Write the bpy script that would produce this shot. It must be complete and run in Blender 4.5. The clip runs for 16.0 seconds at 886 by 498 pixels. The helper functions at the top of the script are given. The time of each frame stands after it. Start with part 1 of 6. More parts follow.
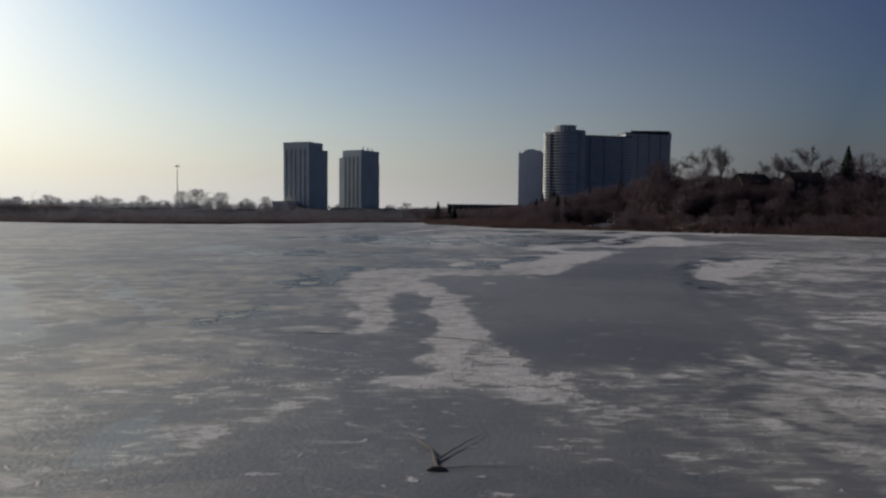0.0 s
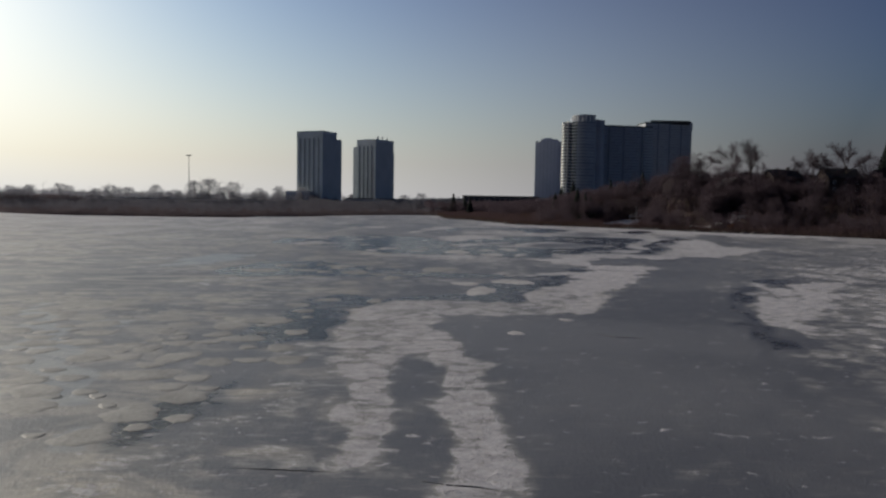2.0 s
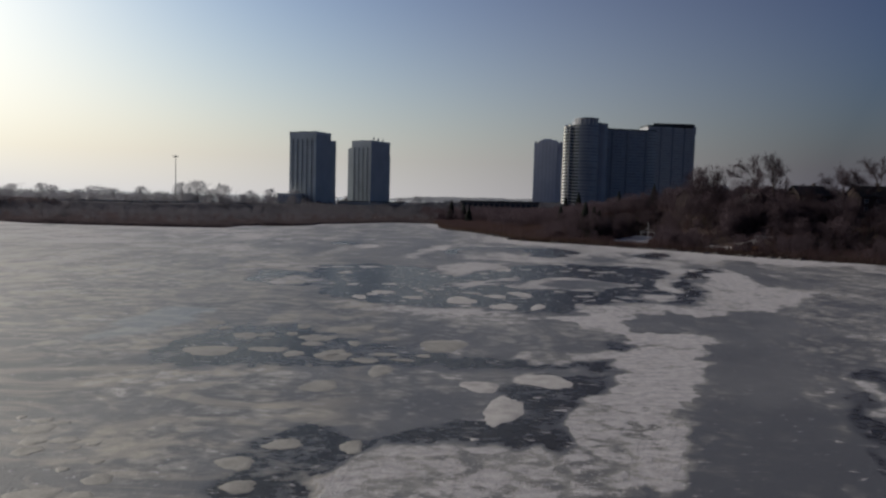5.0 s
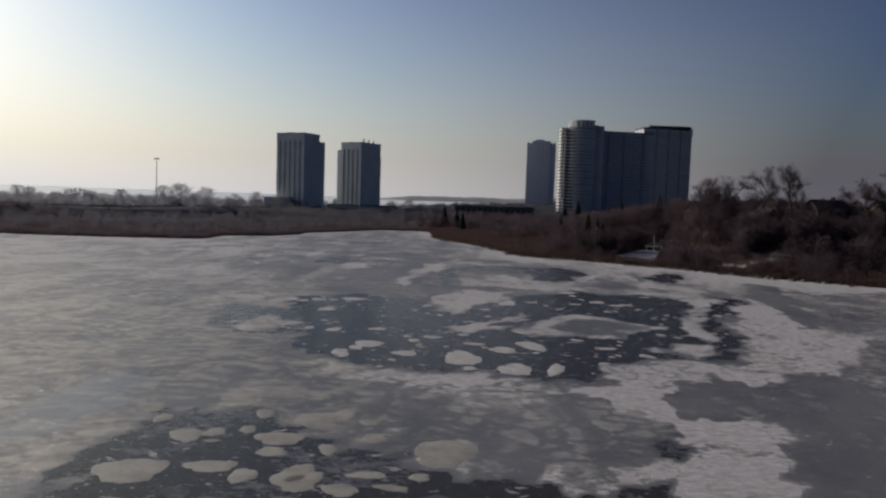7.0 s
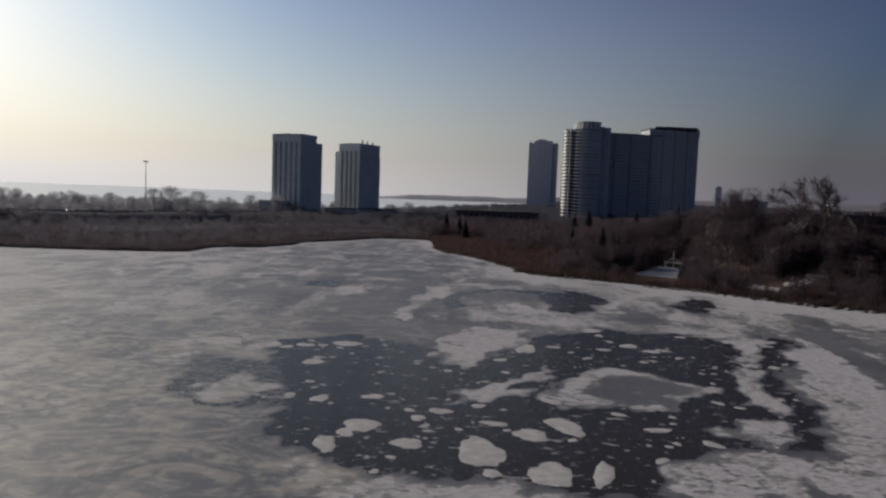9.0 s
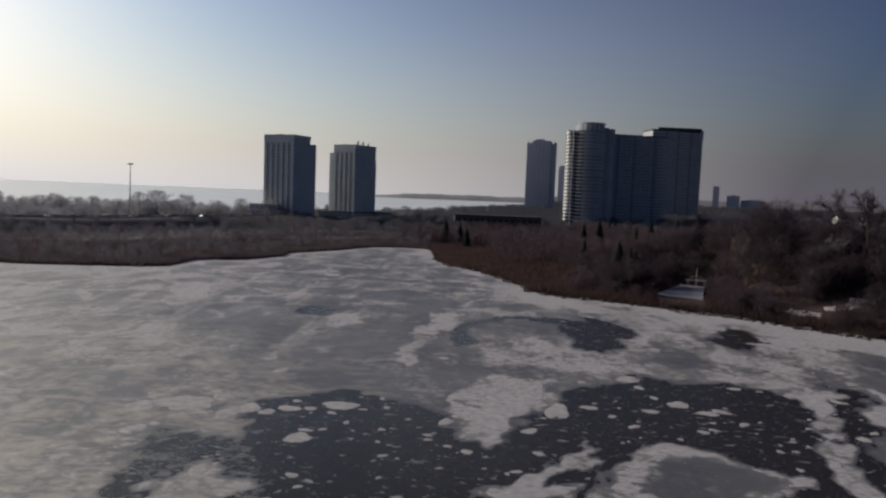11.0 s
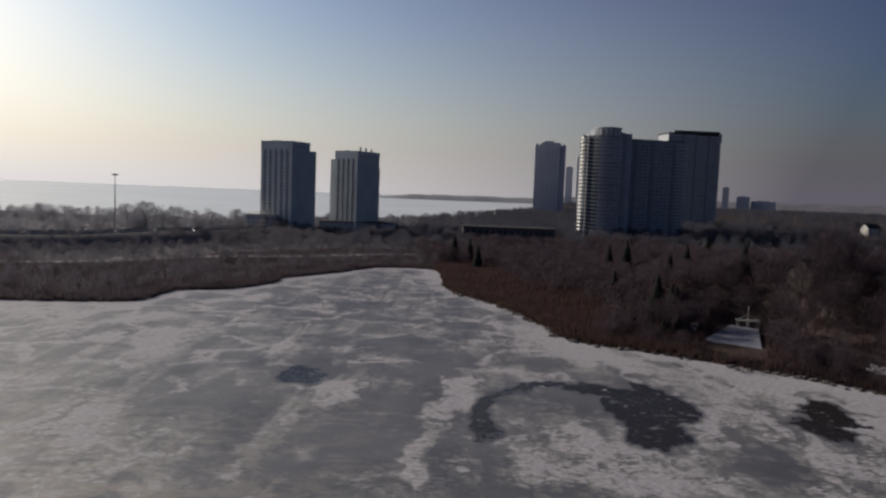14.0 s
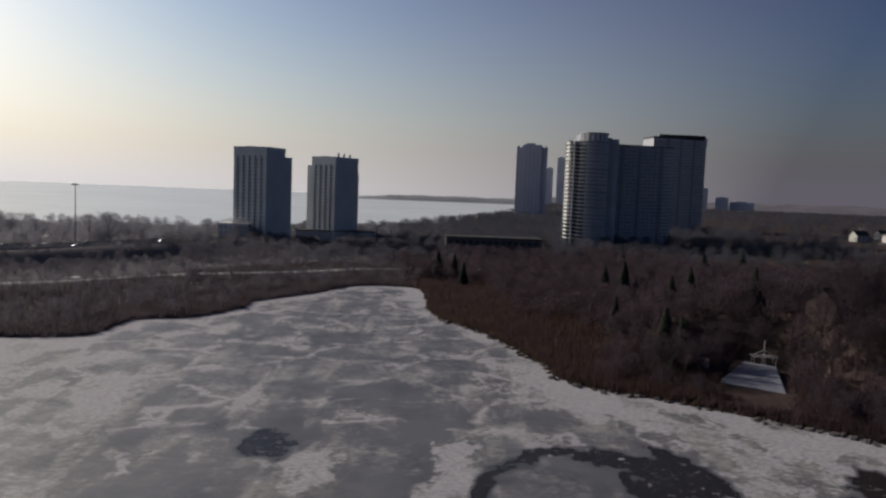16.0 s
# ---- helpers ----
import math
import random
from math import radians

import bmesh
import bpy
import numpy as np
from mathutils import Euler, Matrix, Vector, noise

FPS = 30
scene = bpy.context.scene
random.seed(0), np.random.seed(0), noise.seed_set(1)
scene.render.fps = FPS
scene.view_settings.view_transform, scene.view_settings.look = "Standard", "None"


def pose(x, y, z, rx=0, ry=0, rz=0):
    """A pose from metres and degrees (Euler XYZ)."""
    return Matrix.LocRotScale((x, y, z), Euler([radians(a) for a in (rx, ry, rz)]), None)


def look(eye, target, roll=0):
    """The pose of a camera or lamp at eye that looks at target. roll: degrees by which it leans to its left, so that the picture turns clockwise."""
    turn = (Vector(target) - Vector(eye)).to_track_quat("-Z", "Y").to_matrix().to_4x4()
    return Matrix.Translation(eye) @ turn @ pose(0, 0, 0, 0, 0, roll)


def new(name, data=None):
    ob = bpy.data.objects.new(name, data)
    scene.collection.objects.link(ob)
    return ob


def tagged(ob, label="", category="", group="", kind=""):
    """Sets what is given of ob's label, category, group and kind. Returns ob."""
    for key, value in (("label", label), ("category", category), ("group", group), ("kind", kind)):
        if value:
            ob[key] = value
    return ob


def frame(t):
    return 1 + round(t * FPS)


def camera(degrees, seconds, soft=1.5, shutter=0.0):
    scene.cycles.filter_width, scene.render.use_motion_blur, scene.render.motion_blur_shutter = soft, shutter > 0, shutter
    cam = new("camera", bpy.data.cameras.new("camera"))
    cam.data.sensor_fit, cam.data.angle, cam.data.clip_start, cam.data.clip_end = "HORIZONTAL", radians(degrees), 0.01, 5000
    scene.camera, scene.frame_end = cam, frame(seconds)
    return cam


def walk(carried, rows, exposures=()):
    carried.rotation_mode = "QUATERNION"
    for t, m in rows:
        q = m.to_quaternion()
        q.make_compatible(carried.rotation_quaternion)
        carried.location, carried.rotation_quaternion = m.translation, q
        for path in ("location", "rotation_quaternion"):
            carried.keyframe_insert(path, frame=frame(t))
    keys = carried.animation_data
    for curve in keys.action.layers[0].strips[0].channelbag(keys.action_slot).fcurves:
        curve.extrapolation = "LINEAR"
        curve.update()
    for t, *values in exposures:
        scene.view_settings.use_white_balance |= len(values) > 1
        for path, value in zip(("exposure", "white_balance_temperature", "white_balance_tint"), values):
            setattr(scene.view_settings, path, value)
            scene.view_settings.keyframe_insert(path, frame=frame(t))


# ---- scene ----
cam = camera(63.0, 16.0, soft=2.4)
# seconds, x, y, z, yaw, pitch, roll
FLIGHT = [
    (0, 0.09, 0.95, 6.51, -0.10, -2.76, 0.56),
    (0.5, 0.18, 3.67, 7.36, 0.40, -2.87, 0.68),
    (1, 0.16, 6.58, 8.30, 0.71, -3.56, 0.82),
    (1.5, 0.08, 9.88, 9.23, 0.94, -3.69, 0.93),
    (2, -0.07, 13.45, 10.14, 1.07, -3.77, 0.96),
    (2.5, -0.21, 17.11, 11.12, 1.17, -3.87, 1.08),
    (3, -0.47, 20.85, 12.24, 1.21, -3.92, 1.17),
    (3.5, -0.73, 24.91, 13.36, 1.21, -3.96, 1.31),
    (4, -1.10, 28.78, 14.58, 1.15, -3.96, 1.42),
    (6.5, -2.79, 52.85, 21.08, 0.04, -4.07, 1.86),
    (7, -3.25, 58.33, 22.51, -0.01, -4.10, 1.91),
    (7.5, -3.68, 63.99, 23.91, 0.05, -4.14, 1.96),
    (8, -4.08, 69.54, 25.32, 0.36, -4.20, 2.00),
    (8.5, -4.53, 75.24, 26.70, 0.35, -4.26, 2.04),
    (9, -5.06, 81.24, 28.03, -0.07, -4.28, 2.11),
    (11.5, -8.62, 111.54, 34.02, -0.47, -4.45, 2.25),
    (12, -8.82, 117.68, 35.39, -0.24, -4.46, 2.19),
    (12.5, -9.23, 123.29, 36.91, -0.17, -4.49, 2.16),
    (13, -9.60, 129.34, 38.47, -0.14, -4.52, 2.18),
    (13.5, -10.03, 135.27, 39.95, -0.13, -4.53, 2.22),
    (14, -10.40, 141.80, 41.40, -0.08, -4.54, 2.21),
    (14.5, -11.01, 147.41, 43.19, -0.52, -4.55, 2.19),
    (15, -11.51, 153.35, 44.88, -1.11, -4.57, 2.20),
    (15.5, -11.87, 159.25, 46.48, -1.34, -4.54, 2.21),
    (16, -12.74, 165.43, 48.31, -1.73, -4.55, 2.21),
]


def heading(x, y, z, yaw, pitch, roll):
    way = Vector((-math.sin(radians(yaw)) * math.cos(radians(pitch)), math.cos(radians(yaw)) * math.cos(radians(pitch)), math.sin(radians(pitch))))
    return look((x, y, z), Vector((x, y, z)) + way, roll)


walk(cam, [(t, heading(*row)) for t, *row in FLIGHT], exposures=[(0, 0.42, 6450, 6), (7, 0.42, 6500, 9), (16, 0.42, 6550, 11)])

# ---- world, sun ----
SUN_AZ, SUN_EL = -60.0, 25.0  # degrees clockwise from straight ahead (+y), and above the horizon
SUN_WAY = Vector((math.sin(radians(SUN_AZ)) * math.cos(radians(SUN_EL)), math.cos(radians(SUN_AZ)) * math.cos(radians(SUN_EL)), math.sin(radians(SUN_EL))))
world = bpy.data.worlds.new("world")
scene.world = world
world.use_nodes = True
wn, wl = world.node_tree.nodes, world.node_tree.links
wn.clear()


def world_node(kind, *links, **settings):
    """A node of the sky; links: a value, a tuple or a socket for each input in turn."""
    node = wn.new(kind)
    for key, value in settings.items():
        if key == "operation":
            node.operation = value
    for slot, value in zip(node.inputs, links):
        if value is None:
            continue
        if isinstance(value, (int, float, tuple)):
            slot.default_value = value
        else:
            wl.new(value, slot)
    return node


coord = wn.new("ShaderNodeTexCoord")
split = world_node("ShaderNodeSeparateXYZ", coord.outputs["Generated"])
up = world_node("ShaderNodeMath", split.outputs["Z"], 0.05, operation="MAXIMUM")
join = world_node("ShaderNodeCombineXYZ", split.outputs["X"], split.outputs["Y"], up.outputs[0])
sky = wn.new("ShaderNodeTexSky")
sky.sky_type = "NISHITA"
sky.sun_disc = False
sky.sun_elevation, sky.sun_rotation = radians(SUN_EL), radians(SUN_AZ)
sky.air_density, sky.dust_density, sky.ozone_density = 1.0, 2.0, 2.0
wl.new(join.outputs[0], sky.inputs["Vector"])
deep = world_node("ShaderNodeGamma", sky.outputs[0], 2.8)
clear = world_node("ShaderNodeVectorMath", deep.outputs[0], operation="SCALE")
clear.inputs["Scale"].default_value = 0.060
# the glare round the sun levels off in the haze
level = world_node("ShaderNodeVectorMath", clear.outputs[0], (0.041, 0.041, 0.041), (1.0, 1.0, 1.0), operation="MULTIPLY_ADD")
calm = world_node("ShaderNodeVectorMath", clear.outputs[0], level.outputs[0], operation="DIVIDE")
calm = world_node("ShaderNodeVectorMath", calm.outputs[0], (1.04, 1.045, 1.0), operation="MULTIPLY")
# winter haze over the horizon, brighter towards the sun
glow = world_node("ShaderNodeVectorMath", coord.outputs["Generated"], tuple(SUN_WAY), operation="DOT_PRODUCT")
lit = world_node("ShaderNodeMath", glow.outputs["Value"], 12.0, -0.8, operation="MULTIPLY_ADD")
lit = world_node("ShaderNodeMath", lit.outputs[0], 0.0, operation="MAXIMUM")
haze = world_node("ShaderNodeVectorMath", (1.0, 0.966, 0.915), operation="SCALE")
wl.new(lit.outputs[0], haze.inputs["Scale"])
haze = world_node("ShaderNodeVectorMath", haze.outputs[0], (1.60, 1.48, 1.86), operation="ADD")
rise = world_node("ShaderNodeMath", split.outputs["Z"], 0.0, operation="MAXIMUM")
rise = world_node("ShaderNodeMath", rise.outputs[0], -5.2, operation="MULTIPLY")
rise = world_node("ShaderNodeMath", rise.outputs[0], None, operation="EXPONENT")
mixed = wn.new("ShaderNodeMix")
mixed.data_type = "RGBA"
wl.new(rise.outputs[0], mixed.inputs["Factor"])
wl.new(calm.outputs[0], mixed.inputs[6])
wl.new(haze.outputs[0], mixed.inputs[7])
back = world_node("ShaderNodeBackground", mixed.outputs[2], 0.055)
out = world_node("ShaderNodeOutputWorld", back.outputs[0])

sun = new("sun", bpy.data.lights.new("sun", "SUN"))
sun.data.energy, sun.data.angle, sun.data.color = 2.7, radians(1.5), (1.0, 0.9, 0.78)
sun.matrix_world = look(SUN_WAY * 300, (0, 0, 0))


# ---- materials ----
def material(name, a, b, rough=0.8, scale=1.0, detail=6.0, bump=0.0, fine=8.0, spec=0.3, metal=0.0, vary=0.0, thin=0.0):
    """Two colours mixed by coarse and fine noise in metres, with relief; vary: how far each object strays in brightness; thin: share of light passing through."""
    m = bpy.data.materials.new(name)
    m.use_nodes = True
    n, k = m.node_tree.nodes, m.node_tree.links
    p = n["Principled BSDF"]
    geo = n.new("ShaderNodeNewGeometry")
    big, small = n.new("ShaderNodeTexNoise"), n.new("ShaderNodeTexNoise")
    big.inputs["Scale"].default_value, big.inputs["Detail"].default_value = scale, detail
    small.inputs["Scale"].default_value, small.inputs["Detail"].default_value = scale * fine, 3.0
    for tex in (big, small):
        k.new(geo.outputs["Position"], tex.inputs["Vector"])
    add = n.new("ShaderNodeMath")
    add.operation = "MULTIPLY_ADD"
    k.new(small.outputs["Fac"], add.inputs[0])
    add.inputs[1].default_value = 0.5
    k.new(big.outputs["Fac"], add.inputs[2])
    ramp = n.new("ShaderNodeValToRGB")
    ramp.color_ramp.elements[0].position, ramp.color_ramp.elements[1].position = 0.55, 0.95
    ramp.color_ramp.elements[0].color, ramp.color_ramp.elements[1].color = (*a, 1), (*b, 1)
    k.new(add.outputs[0], ramp.inputs[0])
    colour = ramp.outputs[0]
    if vary:
        info, hsv, span = n.new("ShaderNodeObjectInfo"), n.new("ShaderNodeHueSaturation"), n.new("ShaderNodeMapRange")
        span.inputs["To Min"].default_value, span.inputs["To Max"].default_value = 1 - vary, 1 + vary
        k.new(info.outputs["Random"], span.inputs["Value"])
        k.new(span.outputs[0], hsv.inputs["Value"])
        k.new(colour, hsv.inputs["Color"])
        colour = hsv.outputs[0]
    k.new(colour, p.inputs["Base Color"])
    p.inputs["Roughness"].default_value, p.inputs["Metallic"].default_value = rough, metal
    p.inputs["Specular IOR Level"].default_value = spec
    if thin:
        leaf, both = n.new("ShaderNodeBsdfTranslucent"), n.new("ShaderNodeMixShader")
        k.new(colour, leaf.inputs["Color"])
        both.inputs[0].default_value = thin
        k.new(p.outputs[0], both.inputs[1])
        k.new(leaf.outputs[0], both.inputs[2])
        k.new(both.outputs[0], n["Material Output"].inputs["Surface"])
    if bump:
        b_node = n.new("ShaderNodeBump")
        b_node.inputs["Strength"].default_value, b_node.inputs["Distance"].default_value = bump, 0.1
        k.new(add.outputs[0], b_node.inputs["Height"])
        k.new(b_node.outputs[0], p.inputs["Normal"])
    return m


BARK = material("bark", (0.030, 0.024, 0.023), (0.068, 0.055, 0.050), 0.9, 1.5, bump=0.4, spec=0.1)
TWIG = material("twigs", (0.054, 0.041, 0.050), (0.092, 0.070, 0.082), 0.95, 0.15, spec=0.05, thin=0.6, vary=0.25)
# twigs of the nearer thicket, paled to stand in for haze
HAZED_TWIG = material("hazed_twigs", (0.092, 0.088, 0.105), (0.155, 0.149, 0.168), 0.95, 0.05, spec=0.05, thin=0.5, vary=0.2)
NEEDLE = material("needles", (0.020, 0.026, 0.022), (0.040, 0.048, 0.038), 0.9, 0.8, spec=0.1, vary=0.2)
REED = material("dry_reeds", (0.046, 0.033, 0.032), (0.085, 0.062, 0.055), 0.95, 0.08, spec=0.05, thin=0.5)
MARSH = material("pale_marsh_stems", (0.076, 0.061, 0.069), (0.128, 0.105, 0.113), 0.95, 0.06, spec=0.05, thin=0.5)
SEDGE = material("tawny_sedge", (0.058, 0.038, 0.033), (0.105, 0.070, 0.054), 0.95, 0.05, spec=0.05, thin=0.5)
RUSSET = material("russet_shrub", (0.11, 0.055, 0.03), (0.19, 0.10, 0.055), 0.95, 0.6, spec=0.05, thin=0.5)
BRUSH = material("brush", (0.058, 0.039, 0.043), (0.095, 0.063, 0.066), 0.95, 0.12, spec=0.05, thin=0.5)
ASPHALT = material("asphalt", (0.075, 0.075, 0.078), (0.12, 0.12, 0.12), 0.9, 0.2, spec=0.2)
CONCRETE = material("concrete", (0.22, 0.22, 0.22), (0.34, 0.33, 0.32), 0.85, 0.15, bump=0.1)
# tower panels lightened in place of haze; fronts paler than sides
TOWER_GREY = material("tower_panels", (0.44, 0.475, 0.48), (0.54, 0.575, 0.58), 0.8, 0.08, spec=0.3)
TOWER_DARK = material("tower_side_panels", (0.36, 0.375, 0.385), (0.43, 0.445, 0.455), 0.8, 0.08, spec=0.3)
BALCONY = material("balcony_concrete", (0.66, 0.64, 0.59), (0.78, 0.75, 0.69), 0.75, 0.3, spec=0.3)
GLASS = material("tinted_glass", (0.022, 0.030, 0.040), (0.040, 0.052, 0.064), 0.22, 0.1, spec=0.4)
RECESS_SHADE = material("recess_shade", (0.12, 0.13, 0.15), (0.17, 0.18, 0.205), 0.3, 0.1, spec=0.4)
# window glass greyed so that haze is part of its colour
HAZED_TOWER_GLASS = material("hazed_tower_glass", (0.16, 0.17, 0.185), (0.22, 0.23, 0.245), 0.3, 0.1, spec=0.4)
STONE = material("shore_stone", (0.06, 0.055, 0.055), (0.14, 0.13, 0.125), 0.9, 2.0, bump=0.3, spec=0.15, vary=0.3)
# haze is put into both wall tones; the slabs get the paler copy
CURTAIN = material("curtain_wall", (0.24, 0.255, 0.285), (0.32, 0.335, 0.365), 0.4, 0.06, spec=0.35)
HAZED_PANEL = material("hazed_panels", (0.33, 0.345, 0.375), (0.41, 0.425, 0.455), 0.5, 0.06, spec=0.35)
BAND_GLASS = material("window_band_glass", (0.15, 0.16, 0.185), (0.25, 0.265, 0.295), 0.3, 0.22, spec=0.4, vary=0.2)
MULLION = material("mullion", (0.25, 0.265, 0.30), (0.32, 0.335, 0.37), 0.5, 0.2, spec=0.4)
# twigs past the highway, their haze put into a blue-grey tone
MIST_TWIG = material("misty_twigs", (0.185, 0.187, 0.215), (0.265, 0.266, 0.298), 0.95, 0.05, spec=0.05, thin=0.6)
# far towers and their glass lightened, distance haze put into the colour
FAR_TOWER = material("hazed_tower_concrete", (0.44, 0.45, 0.50), (0.53, 0.54, 0.59), 0.9, 0.03, spec=0.1)
FAR_TOWER_B = material("hazed_tower_pale", (0.66, 0.67, 0.71), (0.74, 0.75, 0.79), 0.9, 0.03, spec=0.1)
FAR_GLASS = material("hazed_glass", (0.36, 0.37, 0.41), (0.41, 0.42, 0.46), 0.5, 0.05, spec=0.2)
ROOF = material("shingle_roof", (0.022, 0.021, 0.023), (0.04, 0.038, 0.04), 0.9, 0.6, bump=0.2)
# brick darkened so the walls hold the shade of trees round them
BRICK = material("brick_wall", (0.030, 0.022, 0.021), (0.055, 0.040, 0.037), 0.9, 0.7, bump=0.2)
STUCCO = material("pale_siding", (0.36, 0.355, 0.34), (0.46, 0.45, 0.43), 0.85, 0.4)
WHITE_WOOD = material("white_painted_wood", (0.32, 0.32, 0.33), (0.45, 0.45, 0.45), 0.7, 1.2)
OLD_WOOD = material("weathered_wood", (0.06, 0.05, 0.045), (0.12, 0.10, 0.085), 0.9, 1.5, bump=0.3)
STEEL = material("galvanised_steel", (0.16, 0.165, 0.17), (0.24, 0.245, 0.25), 0.5, 0.8, metal=0.6, spec=0.5)
RUBBER = material("rubber", (0.015, 0.015, 0.015), (0.03, 0.03, 0.03), 0.9, 4.0)
CAR_DARK = material("dark_car_paint", (0.03, 0.032, 0.036), (0.05, 0.052, 0.058), 0.25, 1.0, spec=0.6, vary=0.4)
CAR_PALE = material("silver_car_paint", (0.45, 0.46, 0.47), (0.55, 0.56, 0.57), 0.25, 1.0, spec=0.6, vary=0.3)
PAINT_LINE = material("road_paint", (0.55, 0.55, 0.53), (0.7, 0.7, 0.68), 0.8, 1.0)
SNOW = material("old_snow", (0.268, 0.260, 0.264), (0.415, 0.404, 0.408), 0.75, 0.7, bump=0.4, spec=0.2)
CRACK = material("refrozen_crack", (0.03, 0.03, 0.033), (0.06, 0.06, 0.064), 0.4, 1.0, spec=0.5)
MILKY = material("milky_slush", (0.160, 0.153, 0.142), (0.275, 0.264, 0.244), 0.6, 0.5, bump=0.5, spec=0.5)
# the ramp's snow, dimmed and blued to hold the shade of trees
SHADED_SNOW = material("shaded_snow", (0.165, 0.175, 0.215), (0.235, 0.245, 0.290), 0.8, 0.5, bump=0.3, spec=0.2)
LAMP = bpy.data.materials.new("headlight")
LAMP.use_nodes = True
LAMP.node_tree.nodes["Principled BSDF"].inputs["Emission Color"].default_value = (1.0, 0.97, 0.9, 1)
LAMP.node_tree.nodes["Principled BSDF"].inputs["Emission Strength"].default_value = 14.0


def ice_material():
    """Clear dark ice, grey refrozen ice and wind-packed snow, chosen by the sheet's own snow depth plus drifts in two scales."""
    m = bpy.data.materials.new("pond_ice")
    m.use_nodes = True
    n, k = m.node_tree.nodes, m.node_tree.links
    p = n["Principled BSDF"]
    geo, depth = n.new("ShaderNodeNewGeometry"), n.new("ShaderNodeAttribute")
    depth.attribute_name = "snow_depth"
    gusts = n.new("ShaderNodeAttribute")
    gusts.attribute_name = "drifting"

    def noise_at(scale, detail, stretch, rough=0.55, warp=0.0):
        turn, tex = n.new("ShaderNodeMapping"), n.new("ShaderNodeTexNoise")
        turn.inputs["Rotation"].default_value = (0, 0, radians(-20))
        turn.inputs["Scale"].default_value = (1.0, stretch, 1.0)
        k.new(geo.outputs["Position"], turn.inputs["Vector"])
        k.new(turn.outputs[0], tex.inputs["Vector"])
        tex.inputs["Scale"].default_value, tex.inputs["Detail"].default_value = scale, detail
        tex.inputs["Roughness"].default_value, tex.inputs["Distortion"].default_value = rough, warp
        return tex.outputs["Fac"]

    def math_node(op, a, b, c=None):
        q = n.new("ShaderNodeMath")
        q.operation = op
        for slot, v in zip(q.inputs, (a, b, c)):
            if v is None:
                continue
            if isinstance(v, (int, float)):
                slot.default_value = v
            else:
                k.new(v, slot)
        return q.outputs[0]

    def ease(v, lo, hi):
        q = n.new("ShaderNodeMapRange")
        q.interpolation_type = "SMOOTHSTEP"
        k.new(v, q.inputs["Value"])
        q.inputs["From Min"].default_value, q.inputs["From Max"].default_value = lo, hi
        return q.outputs[0]

    def mix(f, a, b):
        q = n.new("ShaderNodeMix")
        q.data_type = "RGBA"
        k.new(f, q.inputs["Factor"])
        for slot, v in ((q.inputs[6], a), (q.inputs[7], b)):
            if isinstance(v, tuple):
                slot.default_value = (*v, 1)
            else:
                k.new(v, slot)
        return q.outputs[2]

    def cells(scale, warp, feature="DISTANCE_TO_EDGE"):
        bend, add, tex = n.new("ShaderNodeTexNoise"), n.new("ShaderNodeVectorMath"), n.new("ShaderNodeTexVoronoi")
        bend.inputs["Scale"].default_value, bend.inputs["Detail"].default_value = scale * 1.6, 4.0
        k.new(geo.outputs["Position"], bend.inputs["Vector"])
        add.operation = "MULTIPLY_ADD"
        k.new(bend.outputs["Color"], add.inputs[0])
        add.inputs[1].default_value = (warp, warp, 0.0)
        k.new(geo.outputs["Position"], add.inputs[2])
        tex.feature = feature
        tex.inputs["Scale"].default_value = scale
        k.new(add.outputs[0], tex.inputs["Vector"])
        return tex.outputs["Distance"]

    drift, ripple, grain = noise_at(0.11, 9.0, 1.0, 0.6, 0.9), noise_at(0.8, 6.0, 1.6, 0.62, 0.4), noise_at(6.0, 4.0, 1.0, 0.6)
    place, reach = n.new("ShaderNodeSeparateXYZ"), n.new("ShaderNodeMapRange")
    k.new(geo.outputs["Position"], place.inputs[0])
    k.new(place.outputs["Y"], reach.inputs["Value"])
    reach.inputs["From Min"].default_value, reach.inputs["From Max"].default_value = 140.0, 320.0
    sweep = noise_at(0.035, 5.0, 0.9, 0.5, 1.4)
    broad = noise_at(0.03, 5.0, 0.8, 0.55, 0.7)
    floe = ease(cells(0.30, 2.4), 0.02, 0.22)
    torn = noise_at(0.55, 8.0, 1.4, 0.7, 0.9)
    stir = math_node("MULTIPLY_ADD", math_node("SUBTRACT", drift, 0.5), 0.6, math_node("MULTIPLY_ADD", math_node("SUBTRACT", ripple, 0.5), 0.45, math_node("MULTIPLY", math_node("SUBTRACT", torn, 0.5), 0.5)))
    firm = n.new("ShaderNodeMapRange")
    k.new(depth.outputs["Fac"], firm.inputs["Value"])
    firm.inputs["From Min"].default_value, firm.inputs["From Max"].default_value, firm.inputs["To Min"].default_value, firm.inputs["To Max"].default_value = 0.14, 0.27, 1.0, 0.15
    clear_v = math_node("MULTIPLY_ADD", stir, firm.outputs[0], depth.outputs["Fac"])
    v = math_node("MULTIPLY_ADD", math_node("SUBTRACT", drift, 0.5), math_node("MULTIPLY", gusts.outputs["Fac"], math_node("MULTIPLY_ADD", reach.outputs[0], -0.25, 0.95)), depth.outputs["Fac"])
    v = math_node("MULTIPLY_ADD", math_node("SUBTRACT", sweep, 0.5), math_node("MULTIPLY", reach.outputs[0], 0.65), v)
    v = math_node("MULTIPLY_ADD", math_node("SUBTRACT", ripple, 0.5), math_node("MULTIPLY", gusts.outputs["Fac"], math_node("MULTIPLY_ADD", reach.outputs[0], -0.35, 0.6)), v)
